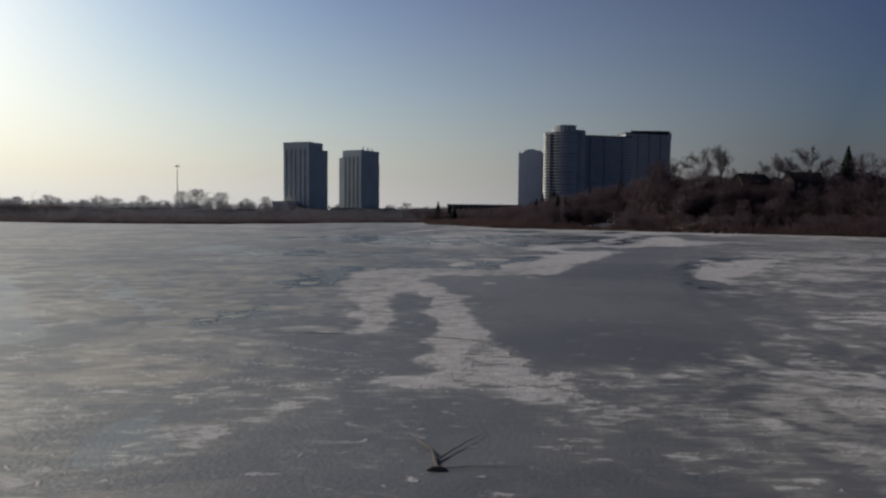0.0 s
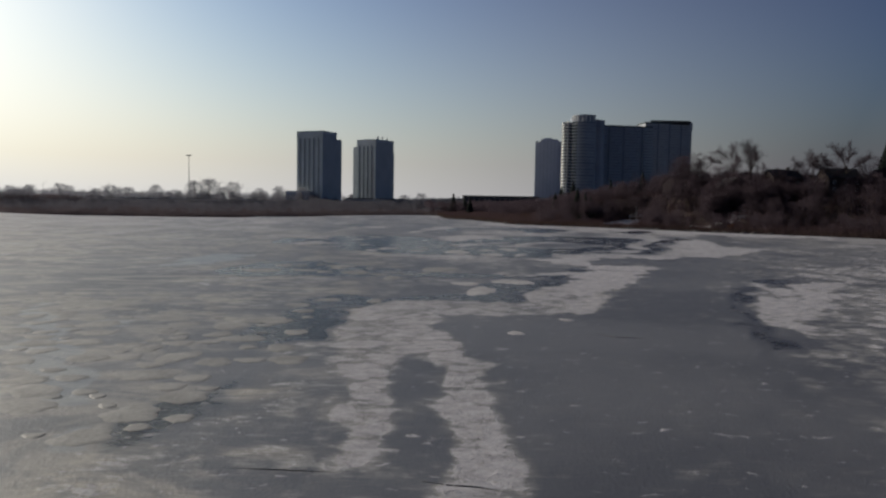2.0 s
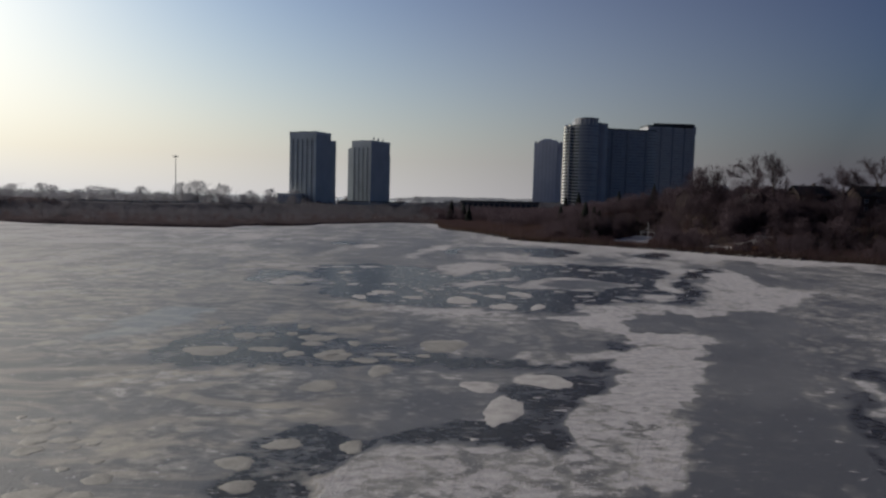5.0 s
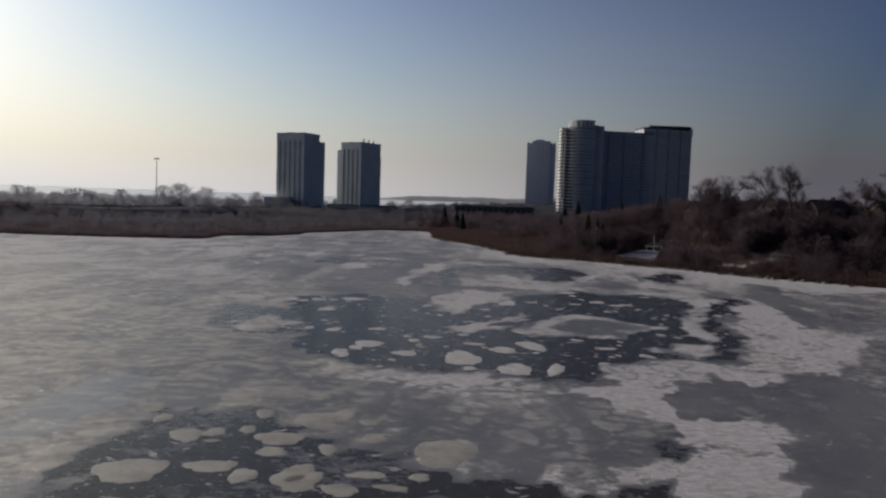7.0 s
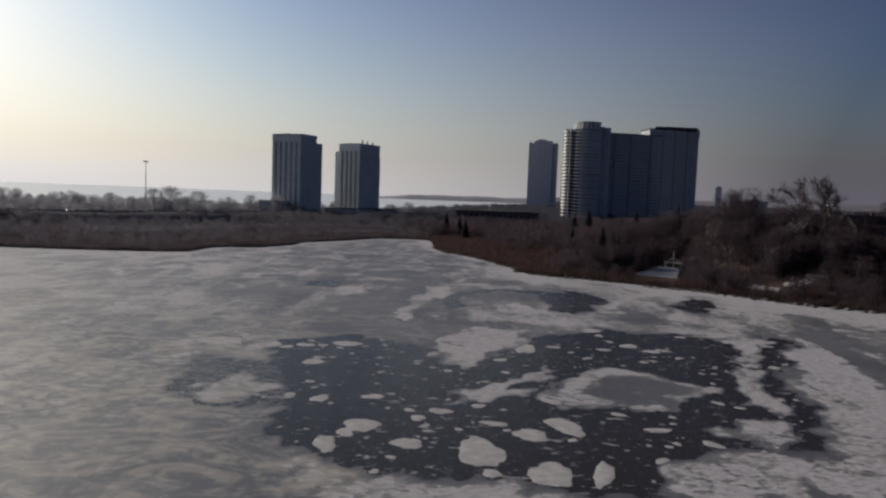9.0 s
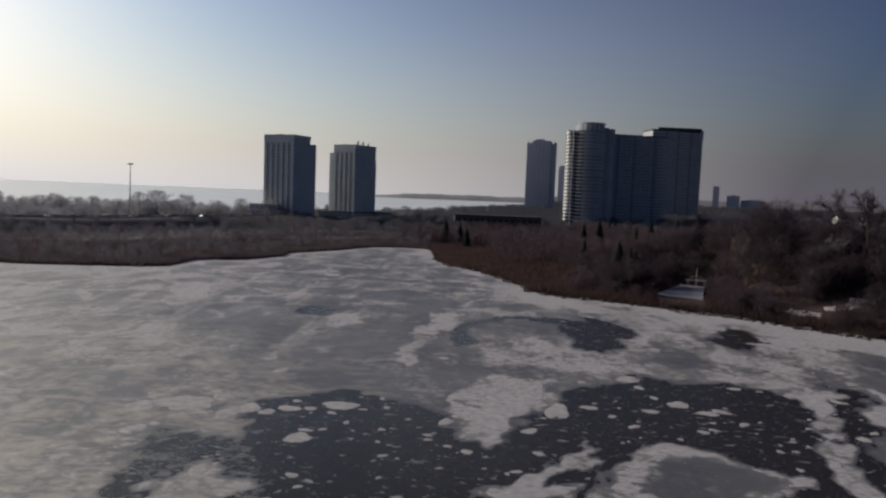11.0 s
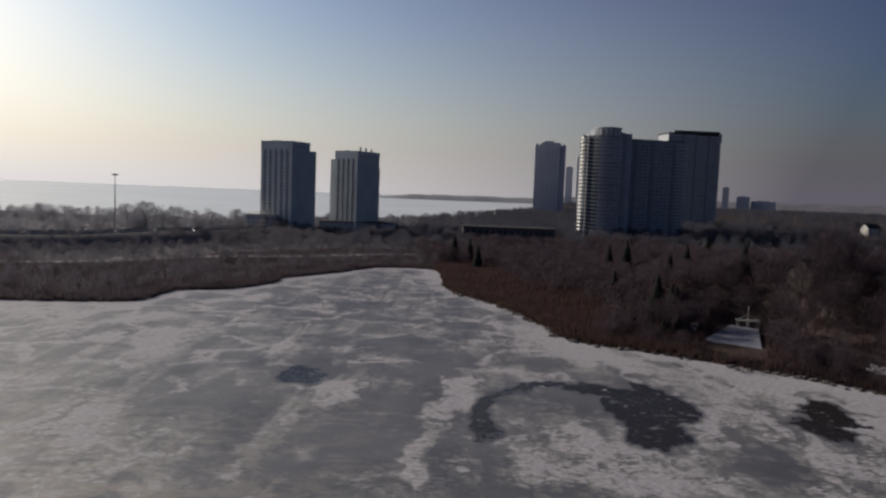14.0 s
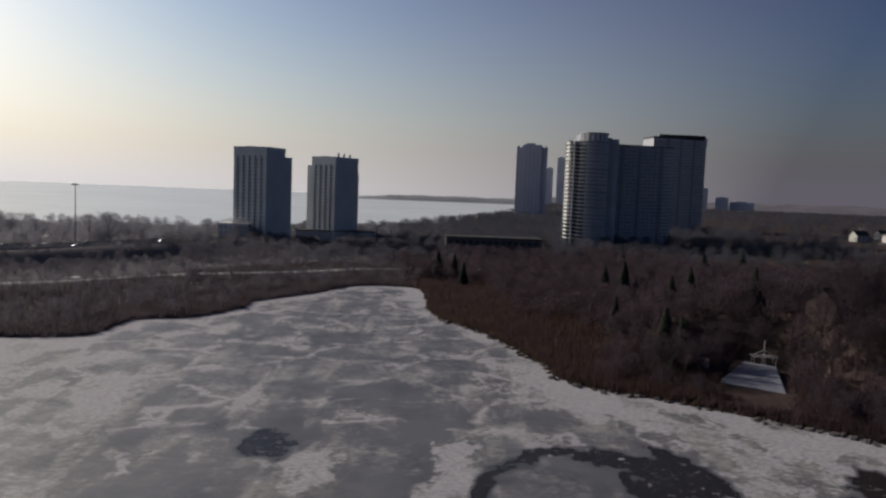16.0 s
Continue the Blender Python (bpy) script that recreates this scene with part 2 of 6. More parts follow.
    v = math_node("MULTIPLY_ADD", math_node("SUBTRACT", broad, 0.5), math_node("MULTIPLY", gusts.outputs["Fac"], 0.6), v)
    v = math_node("MULTIPLY_ADD", math_node("SUBTRACT", floe, 0.6), math_node("MULTIPLY_ADD", reach.outputs[0], -0.1, 0.14), v)
    close = n.new("ShaderNodeMapRange")
    k.new(place.outputs["Y"], close.inputs["Value"])
    close.inputs["From Min"].default_value, close.inputs["From Max"].default_value = 75.0, 25.0
    streak = noise_at(0.9, 9.0, 3.2, 0.68, 0.5)
    v = math_node("MULTIPLY_ADD", math_node("SUBTRACT", streak, 0.5), math_node("MULTIPLY_ADD", close.outputs[0], 0.65, 0.1), v)
    bands = noise_at(0.09, 7.0, 0.28, 0.58, 0.8)
    v = math_node("MULTIPLY_ADD", math_node("SUBTRACT", bands, 0.5), math_node("MULTIPLY_ADD", reach.outputs[0], 0.35, 0.30), v)
    v = math_node("MULTIPLY_ADD", math_node("SUBTRACT", torn, 0.5), math_node("MULTIPLY", gusts.outputs["Fac"], 0.6), v)
    v = math_node("MULTIPLY_ADD", math_node("SUBTRACT", grain, 0.5), 0.14, v)
    seams = math_node("SUBTRACT", 1.0, ease(cells(0.042, 16.0), 0.0, 0.085))
    v = math_node("MULTIPLY_ADD", math_node("MULTIPLY", seams, ease(noise_at(0.06, 4.0, 1.2, 0.6), 0.40, 0.58)), math_node("MULTIPLY", reach.outputs[0], 0.23), v)
    grey, rime = ease(clear_v, 0.10, 0.29), ease(v, 0.28, 0.54)
    fleck = math_node("MULTIPLY", ease(noise_at(0.42, 5.0, 2.2, 0.55, 0.7), 0.628, 0.67), math_node("MULTIPLY", math_node("SUBTRACT", 1.0, grey), math_node("MULTIPLY_ADD", reach.outputs[0], -0.55, 1.0)))
    dots = math_node("MULTIPLY", ease(noise_at(0.9, 5.0, 1.9, 0.55, 0.6), 0.638, 0.685), math_node("MULTIPLY_ADD", reach.outputs[0], -0.8, 0.8))
    snow = math_node("MAXIMUM", math_node("MAXIMUM", ease(v, 0.50, 0.60), fleck), dots)
    blotch = noise_at(0.05, 6.0, 1.0, 0.6, 0.5)
    ice_tone = mix(ease(blotch, 0.38, 0.62), (0.072, 0.075, 0.087), (0.112, 0.114, 0.125))
    wisp = math_node("MULTIPLY_ADD", noise_at(0.10, 9.0, 1.4, 0.62, 1.6), 0.3, math_node("MULTIPLY", noise_at(0.12, 8.0, 0.22, 0.60, 1.2), 0.7))
    ice_tone = mix(rime, ice_tone, mix(ease(math_node("MULTIPLY_ADD", ripple, 0.25, wisp), 0.53, 0.72), (0.120, 0.120, 0.123), (0.255, 0.249, 0.241)))
    # melted, refrozen glaze tinted for reflected sky, and crust for warm sun glare
    glaze = n.new("ShaderNodeAttribute")
    glaze.attribute_name = "glaze"
    crusty = n.new("ShaderNodeAttribute")
    crusty.attribute_name = "warm_crust"
    ice_tone = mix(math_node("MULTIPLY", math_node("MULTIPLY", math_node("MULTIPLY_ADD", rime, 0.45, 0.55), crusty.outputs["Fac"]), ease(noise_at(0.085, 9.0, 1.6, 0.66, 1.8), 0.44, 0.60)), ice_tone, (0.30, 0.275, 0.235))
    wet = ease(math_node("MULTIPLY_ADD", math_node("SUBTRACT", torn, 0.5), 1.3, glaze.outputs["Fac"]), 0.35, 0.75)
    ice_tone = mix(math_node("MULTIPLY", wet, 0.4), ice_tone, (0.155, 0.172, 0.180))
    snow_tone = mix(ease(math_node("ADD", ripple, math_node("MULTIPLY", grain, 0.5)), 0.5, 1.0), (0.255, 0.248, 0.266), (0.420, 0.410, 0.434))
    k.new(mix(snow, mix(grey, (0.021, 0.018, 0.0165), ice_tone), snow_tone), p.inputs["Base Color"])
    gloss = math_node("MULTIPLY_ADD", snow, 0.30, math_node("MULTIPLY_ADD", grain, 0.12, math_node("MULTIPLY_ADD", grey, 0.32, 0.16)))
    k.new(math_node("MULTIPLY_ADD", math_node("MULTIPLY", wet, math_node("SUBTRACT", 1.0, snow)), -0.13, gloss), p.inputs["Roughness"])
    p.inputs["IOR"].default_value = 1.36
    k.new(math_node("MULTIPLY_ADD", grey, 0.80, 0.18), p.inputs["Specular IOR Level"])
    crust = math_node("MULTIPLY", math_node("MULTIPLY", ease(noise_at(2.6, 6.0, 1.3, 0.7, 0.4), 0.35, 0.65), snow), 0.5)
    relief = math_node("ADD", crust, math_node("MULTIPLY_ADD", snow, 0.35, math_node("ADD", math_node("MULTIPLY", grain, 0.45), math_node("MULTIPLY", ripple, 0.7))))
    bump = n.new("ShaderNodeBump")
    bump.inputs["Strength"].default_value, bump.inputs["Distance"].default_value = 0.7, 0.10
    k.new(relief, bump.inputs["Height"])
    k.new(bump.outputs[0], p.inputs["Normal"])
    return m


ICE = ice_material()


def ground_material():
    """Dead grass and leaf litter with remnants of snow in the hollows."""
    m = material("winter_ground", (0.036, 0.027, 0.026), (0.074, 0.056, 0.050), 0.95, 0.06, bump=0.3, spec=0.05)
    n, k = m.node_tree.nodes, m.node_tree.links
    p = n["Principled BSDF"]
    geo, tex, ramp, q = n.new("ShaderNodeNewGeometry"), n.new("ShaderNodeTexNoise"), n.new("ShaderNodeValToRGB"), n.new("ShaderNodeMix")
    tex.inputs["Scale"].default_value, tex.inputs["Detail"].default_value, tex.inputs["Roughness"].default_value = 0.03, 9.0, 0.62
    k.new(geo.outputs["Position"], tex.inputs["Vector"])
    ramp.color_ramp.elements[0].position, ramp.color_ramp.elements[1].position = 0.645, 0.68
    k.new(tex.outputs["Fac"], ramp.inputs[0])
    q.data_type = "RGBA"
    k.new(ramp.outputs[0], q.inputs["Factor"])
    # dead grass on the left side, lightened to stand in for haze
    meadow, grass, tuft = n.new("ShaderNodeAttribute"), n.new("ShaderNodeMix"), n.new("ShaderNodeTexNoise")
    meadow.attribute_name = "hazed_grass"
    grass.data_type = "RGBA"
    tuft.inputs["Scale"].default_value, tuft.inputs["Detail"].default_value = 0.25, 8.0
    k.new(geo.outputs["Position"], tuft.inputs["Vector"])
    straw = n.new("ShaderNodeValToRGB")
    straw.color_ramp.elements[0].color, straw.color_ramp.elements[1].color = (0.084, 0.080, 0.089, 1), (0.150, 0.142, 0.150, 1)
    k.new(tuft.outputs["Fac"], straw.inputs[0])
    k.new(meadow.outputs["Fac"], grass.inputs["Factor"])
    k.new(p.inputs["Base Color"].links[0].from_socket, grass.inputs[6])
    k.new(straw.outputs[0], grass.inputs[7])
    k.new(grass.outputs[2], q.inputs[6])
    q.inputs[7].default_value = (0.45, 0.45, 0.47, 1)
    k.new(q.outputs[2], p.inputs["Base Color"])
    return m


GROUND = ground_material()
# lake kept very pale, the haze over its far edge painted in
LAKE = material("lake_ice", (0.58, 0.605, 0.60), (0.70, 0.72, 0.715), 0.32, 0.004, spec=0.5)
# far woods: twigs greyed and blued for distance haze
HAZE_TWIG = material("far_haze_twigs", (0.076, 0.079, 0.098), (0.118, 0.122, 0.146), 0.95, 0.02, spec=0.05, thin=0.5)
# far shores toned blue-grey so the haze sits in their colour
FAR_RISE = material("hazed_rise", (0.13, 0.125, 0.145), (0.18, 0.175, 0.195), 1.0, 0.01, spec=0.0)
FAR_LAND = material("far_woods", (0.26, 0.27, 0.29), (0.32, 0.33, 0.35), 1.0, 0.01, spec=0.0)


# ---- mesh helpers ----
class Shape:
    """Collects vertices and faces for one mesh."""

    def __init__(self):
        self.v, self.f = [], []

    def add(self, verts, faces):
        o = len(self.v)
        self.v += [tuple(p) for p in verts]
        self.f += [tuple(i + o for i in f) for f in faces]
        return self

    def prism(self, outline, z0, z1, top=1.0):
        """An upright prism on a closed plan outline; top: how far the upper outline is drawn in."""
        n = len(outline)
        cx, cy = sum(p[0] for p in outline) / n, sum(p[1] for p in outline) / n
        low = [(x, y, z0) for x, y in outline]
        high = [(cx + (x - cx) * top, cy + (y - cy) * top, z1) for x, y in outline]
        sides = [(i, (i + 1) % n, n + (i + 1) % n, n + i) for i in range(n)]
        return self.add(low + high, sides + [tuple(range(n - 1, -1, -1)), tuple(range(n, 2 * n))])

    def box(self, x0, x1, y0, y1, z0, z1):
        return self.prism([(x0, y0), (x1, y0), (x1, y1), (x0, y1)], z0, z1)

    def slab(self, origin, u, v, u0, u1, v0, v1, z0, z1):
        """A box in the plan axes u and v from origin."""
        pts = [(origin[0] + u[0] * a + v[0] * b, origin[1] + u[1] * a + v[1] * b) for a, b in ((u0, v0), (u1, v0), (u1, v1), (u0, v1))]
        return self.prism(pts, z0, z1)

    def tube(self, pts, radii, sides=6):
        """A tapered tube through points."""
        pts = [Vector(p) for p in pts]
        rings = []
        for i, p in enumerate(pts):
            way = (pts[min(i + 1, len(pts) - 1)] - pts[max(i - 1, 0)]).normalized()
            a = way.cross(Vector((0.31, 0.87, 0.38))).normalized()
            b = way.cross(a)
            rings += [p + (a * math.cos(2 * math.pi * j / sides) + b * math.sin(2 * math.pi * j / sides)) * radii[i] for j in range(sides)]
        faces = [(i * sides + j, i * sides + (j + 1) % sides, (i + 1) * sides + (j + 1) % sides, (i + 1) * sides + j) for i in range(len(pts) - 1) for j in range(sides)]
        return self.add(rings, faces + [tuple(range(sides - 1, -1, -1)), tuple(range((len(pts) - 1) * sides, len(pts) * sides))])

    def mesh(self, name, mat, smooth=False):
        me = bpy.data.meshes.new(name)
        me.from_pydata(self.v, [], self.f)
        me.materials.append(mat)
        if smooth:
            me.shade_smooth()
        me.update()
        return me


def thing(name, label, category, group="", at=(0, 0, 0), rz=0.0, kind=""):
    ob = new(name)
    ob.matrix_basis = pose(*at, 0, 0, rz)
    return tagged(ob, label, category, group, kind)


def part(name, data, parent, label="", at=None, mat=None, rz=0.0):
    """One mesh object under a thing or part. data: a Shape (then mat) or a mesh to share."""
    me = data.mesh(name, mat) if isinstance(data, Shape) else data
    ob = new(name, me)
    ob.parent = parent
    if at is not None:
        ob.matrix_basis = pose(*at, 0, 0, rz)
    return tagged(ob, label)


def array_mesh(name, verts, tris, mat):
    """A mesh from arrays of points and triangles."""
    me = bpy.data.meshes.new(name)
    tris = np.asarray(tris, np.int32)
    me.vertices.add(len(verts))
    me.vertices.foreach_set("co", np.asarray(verts, np.float32).ravel())
    me.loops.add(tris.size)
    me.loops.foreach_set("vertex_index", tris.ravel())
    me.polygons.add(len(tris))
    me.polygons.foreach_set("loop_start", np.arange(0, tris.size, 3, dtype=np.int32))
    me.materials.append(mat)
    me.update(calc_edges=True)
    me.validate()
    return me


# ---- plan of the pond ----
POND = [
    (147, 247), (113, 279), (96, 291), (82, 308), (68, 319), (46, 335), (27, 347), (22, 368), (16, 392), (7, 415), (-4, 435), (-9, 455), (-10, 480),
    (-13, 515), (-22, 524), (-44, 521), (-61, 491), (-80, 464), (-81, 446), (-93, 424), (-109, 416), (-112, 404), (-113, 390), (-121, 384), (-140, 380), (-176, 377),
    (-205, 380), (-240, 398), (-300, 440), (-400, 470), (-470, 300), (-450, -250), (-200, -420), (150, -400), (280, -150), (230, 110),
]


def ease(x, lo, hi):
    t = np.clip((np.asarray(x, float) - lo) / (hi - lo), 0, 1)
    return t * t * (3 - 2 * t)


def rounded(points, steps=6):
    """A closed smooth line through plan points."""
    p = np.array(points, float)
    n, out_pts = len(p), []
    for i in range(n):
        a, b, c, d = p[i - 1], p[i], p[(i + 1) % n], p[(i + 2) % n]
        for s in np.arange(steps) / steps:
            out_pts.append(0.5 * (2 * b + (c - a) * s + (2 * a - 5 * b + 4 * c - d) * s**2 + (3 * b - a - 3 * c + d) * s**3))
    return np.array(out_pts)


SHORE = rounded(POND)


def from_line(x, y, line, closed=True):
    """Distance of plan points from a line."""
    x, y = np.asarray(x, float), np.asarray(y, float)
    best = np.full(x.shape, 1e9)
    ends = np.roll(line, -1, 0) if closed else line[1:]
    for a, b in zip(line, ends):
        d = b - a
        t = np.clip(((x - a[0]) * d[0] + (y - a[1]) * d[1]) / (d @ d + 1e-9), 0, 1)
        best = np.minimum(best, np.hypot(x - a[0] - t * d[0], y - a[1] - t * d[1]))
    return best


def inside(x, y, line):
    x, y = np.asarray(x, float), np.asarray(y, float)
    odd = np.zeros(x.shape, bool)
    for a, b in zip(line, np.roll(line, -1, 0)):
        cross = (a[1] > y) != (b[1] > y)
        odd ^= cross & (x < (b[0] - a[0]) * (y - a[1]) / (b[1] - a[1] + 1e-12) + a[0])
    return odd


def off_shore(x, y):
    """Metres outside the pond's edge; below zero on the ice."""
    d = from_line(x, y, SHORE)
    return np.where(inside(x, y, SHORE), -d, d)


HIGHWAY = np.array([(-620, 330), (-430, 450), (-320, 510), (-242, 568), (-200, 622), (-165, 700), (-140, 800), (-128, 950), (-122, 1100)], float)
LANE = np.array([(-330, 462), (-260, 452), (-192, 478), (-144, 522), (-70, 567), (-47, 584), (10, 605), (80, 600)], float)


def coast(x):
    """How far south the land reaches before the lake."""
    return np.interp(x, [-5000, -600, -150, -60, 40, 170, 420, 900], [820, 860, 930, 1060, 1280, 1750, 3000, 5200])


def land(x, y, d=None):
    """Height of the ground above the ice."""
    x, y = np.asarray(x, float), np.asarray(y, float)
    d = off_shore(x, y) if d is None else d
    h = 0.25 * ease(d, 0, 3) + 0.9 * ease(d, 6, 60)
    west = ease(x, -12, 118) * (1 - 0.5 * ease(y, 380, 450)) * (1 - ease(y, 430, 640))
    h += west * (0.8 * ease(d, 4, 16) + 14.2 * ease(d, 20, 54) + 4 * ease(d, 90, 220))
    h += 4 * ease(y, 560, 760) * ease(x, -90, 60) + 10 * ease(x, 150, 420) * ease(y, 420, 700)
    h -= (h - 0.9) * (1 - ease(np.hypot((x - 77) / 23, (y - 360) / 23), 0.7, 1.3)) * 0.95 * (d > 4)
    road = from_line(x, y, HIGHWAY, False)
    h = np.maximum(h, 8.0 * (1 - ease(road, 16, 42)))
    beyond = ease(x - np.interp(y, HIGHWAY[:, 1], HIGHWAY[:, 0]), 5, -30) * (y > 330)
    h = np.maximum(h, 5.0 * beyond)
    h += 0.5 * np.sin(x * 0.047 + 1.3) * np.sin(y * 0.039) * ease(d, 12, 60)
    h = np.where(y > coast(x), -4.0, h)
    return np.where(d < 0, -0.8 * ease(-d, 0, 2.5), h)


def grid_mesh(name, xs, ys, height, mat, keep=None):
    gx, gy = np.meshgrid(xs, ys)
    z = height(gx, gy)
    nx = len(xs)
    i, j = np.meshgrid(np.arange(len(xs) - 1), np.arange(len(ys) - 1))
    a = (j * nx + i).ravel()
    if keep is not None:
        a = a[keep(gx, gy)[:-1, :-1].ravel()]
    tris = np.concatenate([np.stack([a, a + 1, a + nx + 1], 1), np.stack([a, a + nx + 1, a + nx], 1)])
    me = array_mesh(name, np.stack([gx.ravel(), gy.ravel(), z.ravel()], 1), tris, mat)
    me.shade_smooth()
    return me


far = np.array([60, 140, 250, 400, 650, 1000, 1500, 2200, 3000, 3800])
xs = np.concatenate([-520 - far[::-1], np.arange(-520, -320, 20), np.arange(-320, 340, 4.0), np.arange(340, 620, 20), 620 + far])
ys = np.concatenate([-480 - far[::-1][2:], np.arange(-480, 180, 20), np.arange(180, 660, 4.0), np.arange(660, 1180, 20), 1180 + far])
ground = tagged(new("ground", grid_mesh("ground", xs, ys, land, GROUND)), "brown winter ground with leaf litter and snow remnants", "ground", kind="structure")

gxx, gyy = np.meshgrid(xs, ys)
meadow = ground.data.attributes.new("hazed_grass", "FLOAT", "POINT")
meadow.data.foreach_set("value", (1 - ease(gxx, -70, 0)).astype(np.float32).ravel())

lake = tagged(new("lake", grid_mesh("lake", np.linspace(-4900, 4900, 60), np.linspace(700, 4950, 40), lambda x, y: -0.5 + 6 * (np.hypot(x, y) / 4900) ** 2, LAKE)),
              "pale frozen lake reaching to the hazy horizon", "lake", kind="structure")


# ---- the ice: depth of snow over it ----
# patches of the ice, later ones over earlier: depth of snow, width of the edge, outline in plan
PATCHES = []


def lay(depth, soft, *outline):
    PATCHES.append((depth if depth < 0.5 else 0.5 + (depth - 0.5) * 0.72, soft * (1.8 if depth < 0.5 else 1.15), np.array(outline, float)))


# refrozen lane between the pools
lay(0.36, 2, (-42.2, 161.3), (-26.5, 163.9), (-15.8, 148.1), (-8.2, 141), (-0.4, 139.6), (4.5, 135.7), (11.5, 141), (20.7, 132.4), (20.7, 125.5), (17.8, 122.9), (7.6, 117.2), (0.7, 121.3), (-7.4, 129.4), (-14.5, 139), (-22, 138.1), (-32.5, 135.7), (-36.5, 130.9), (-40.1, 144.8))
# the broken pool
lay(0.1, 1, (-31.1, 107.1), (-33, 118.1), (-33.3, 130.3), (-25, 131.3), (-19.5, 132.5), (-14.2, 122.8), (-9.3, 120.3), (-5.8, 120.7), (-4.7, 116.8), (2.8, 116.8), (6.3, 115.3), (16.3, 115), (15.8, 110.7))
lay(0.15, 0.6, (15.7, 126.6), (21.1, 130.1), (20.4, 123.1), (16.6, 120.7))
lay(0.66, 0.5, (-5.5, 120), (-2.3, 125.6), (1.3, 123.1), (3, 116.8), (-1.9, 115.6))
lay(0.66, 0.5, (3.4, 115.7), (8.7, 118.2), (12.1, 116.4), (18.6, 122.3), (20.2, 121), (16.7, 116.2), (11.1, 114.3), (7.1, 114.5))
lay(0.74, 0.6, (20.3, 153.1), (27, 160.7), (32.8, 158.7), (37.7, 157.1), (58.7, 206.6), (70.1, 224.9), (58.7, 182.7), (48.2, 160.3), (37.4, 146.7), (33, 132.8), (28.4, 121.1), (22.3, 109.3), (15.5, 108.8), (16.7, 115.6), (20.1, 121.7), (20.5, 126.2), (20.1, 132.4), (16.3, 138.8), (10, 142.1), (14.7, 143.9), (18.6, 144.4))
lay(0.28, 0.6, (23.9, 143.8), (32.5, 154.8), (36.7, 146.6), (33.6, 134.8), (23.9, 131.4), (23, 136.7))
lay(0.29, 1.2, (84.3, 273.6), (94, 265.2), (67, 195.1), (52.2, 160.8), (45.4, 132.2), (32.2, 110.1), (22.7, 109.4), (28.2, 121), (32.8, 132.8), (38.1, 146.8), (48.5, 160.3), (59, 182.7), (70.8, 225))
# smooth grey lane
lay(0.26, 0.8, (-2.1, 73.3), (3.1, 75.4), (7.1, 75.8), (12.8, 79.4), (18.5, 93.4), (27.4, 116.9), (38.5, 141.6), (38.9, 128.5), (29, 97.7), (23.9, 77.6), (19.6, 66), (14.6, 55.9), (1.7, 55), (0.9, 60.1), (-0.8, 63.3), (-2.6, 68.2))
# dark lead beside the bank
lay(0.12, 0.7, (-15.8, 55.4), (-17.5, 61.8), (-16.3, 73), (-16.5, 85.8), (-11.7, 92), (-6, 87.2), (-1.1, 93.5), (6.6, 108.2), (14.7, 109.5), (10.9, 98.2), (6.4, 93.1), (7, 84.4), (3.7, 84.8), (-4.8, 85), (-9.6, 76.8), (-10.7, 72.2), (-8.6, 65.3), (-11.1, 65), (-12.7, 62.1), (-12, 58.2), (-13.9, 57.4), (-15.3, 58.8), (-14.8, 54.3))
lay(0.17, 0.6, (39.5, 113.5), (47.7, 114.9), (38.2, 99), (29.4, 87.6), (26.5, 76.4), (24.8, 65.5), (21.6, 60.3), (20.7, 65), (24.2, 77.3), (29.5, 92.3))
# the long bank of snow
lay(0.74, 0.45, (-7.9, 54.9), (-7.8, 58.7), (-7, 61.9), (-8.8, 66.3), (-10.3, 69.6), (-10.3, 73.9), (-9.2, 76.9), (-5.6, 82.8), (-0.1, 86.1), (1.8, 83.7), (5.2, 85.4), (7.2, 84.4), (6.4, 92.6), (10.4, 98.1), (14, 105.4), (17.1, 119), (30.4, 126.9), (27.2, 115.9), (18.1, 99.2), (17.1, 90.7), (14.7, 83.3), (11.1, 79.5), (6.1, 80.7), (0.3, 77.9), (-2.1, 73.3), (-2.2, 68.2), (-0.8, 63.3), (0.6, 60.1), (2.3, 58.8), (2.2, 55.6))
lay(0.31, 0.4, (-3.9, 59.7), (-2.8, 61.2), (-1.6, 59.2), (-1.1, 55.4), (-3.2, 55.2))
lay(0.62, 0.35, (4.7, 58.8), (6.5, 60.2), (7.8, 59.2), (6.7, 56.5), (3.9, 56.3))
lay(0.58, 0.35, (9.8, 60), (12.7, 60), (11.2, 56.9), (6.8, 56.5))
lay(0.72, 0.5, (44.9, 109.5), (56.9, 118.6), (28.2, 71.2), (27.2, 77.7), (32.6, 92.2))
lay(0.66, 0.4, (39.7, 112.7), (40.2, 104.1), (37.3, 94.6), (33.9, 95))
# loose raft of slush slabs
lay(0.29, 1.2, (-73.9, 123.6), (-53.6, 119.2), (-27.7, 89.4), (-17.5, 70.4), (-12.4, 57.9), (-13, 50.6), (-12.2, 44.4), (-13, 41.3), (-16.4, 40.2))
lay(0.12, 0.5, (-14.4, 43.7), (-14.9, 47.4), (-13.4, 51.9), (-11.9, 55), (-11.3, 47.6), (-11.9, 44.4), (-12, 41.4), (-13.8, 41.2))
# grey ice in the foreground
lay(0.28, 0.5, (2.3, 45.3), (3.7, 56.5), (10, 74.3), (19.5, 96.5), (32.8, 113.3), (23.4, 71), (19.1, 50.3), (19.7, 45.6), (11.5, 31.8), (4.1, 31.4), (3.7, 35.2), (3.3, 39.1))
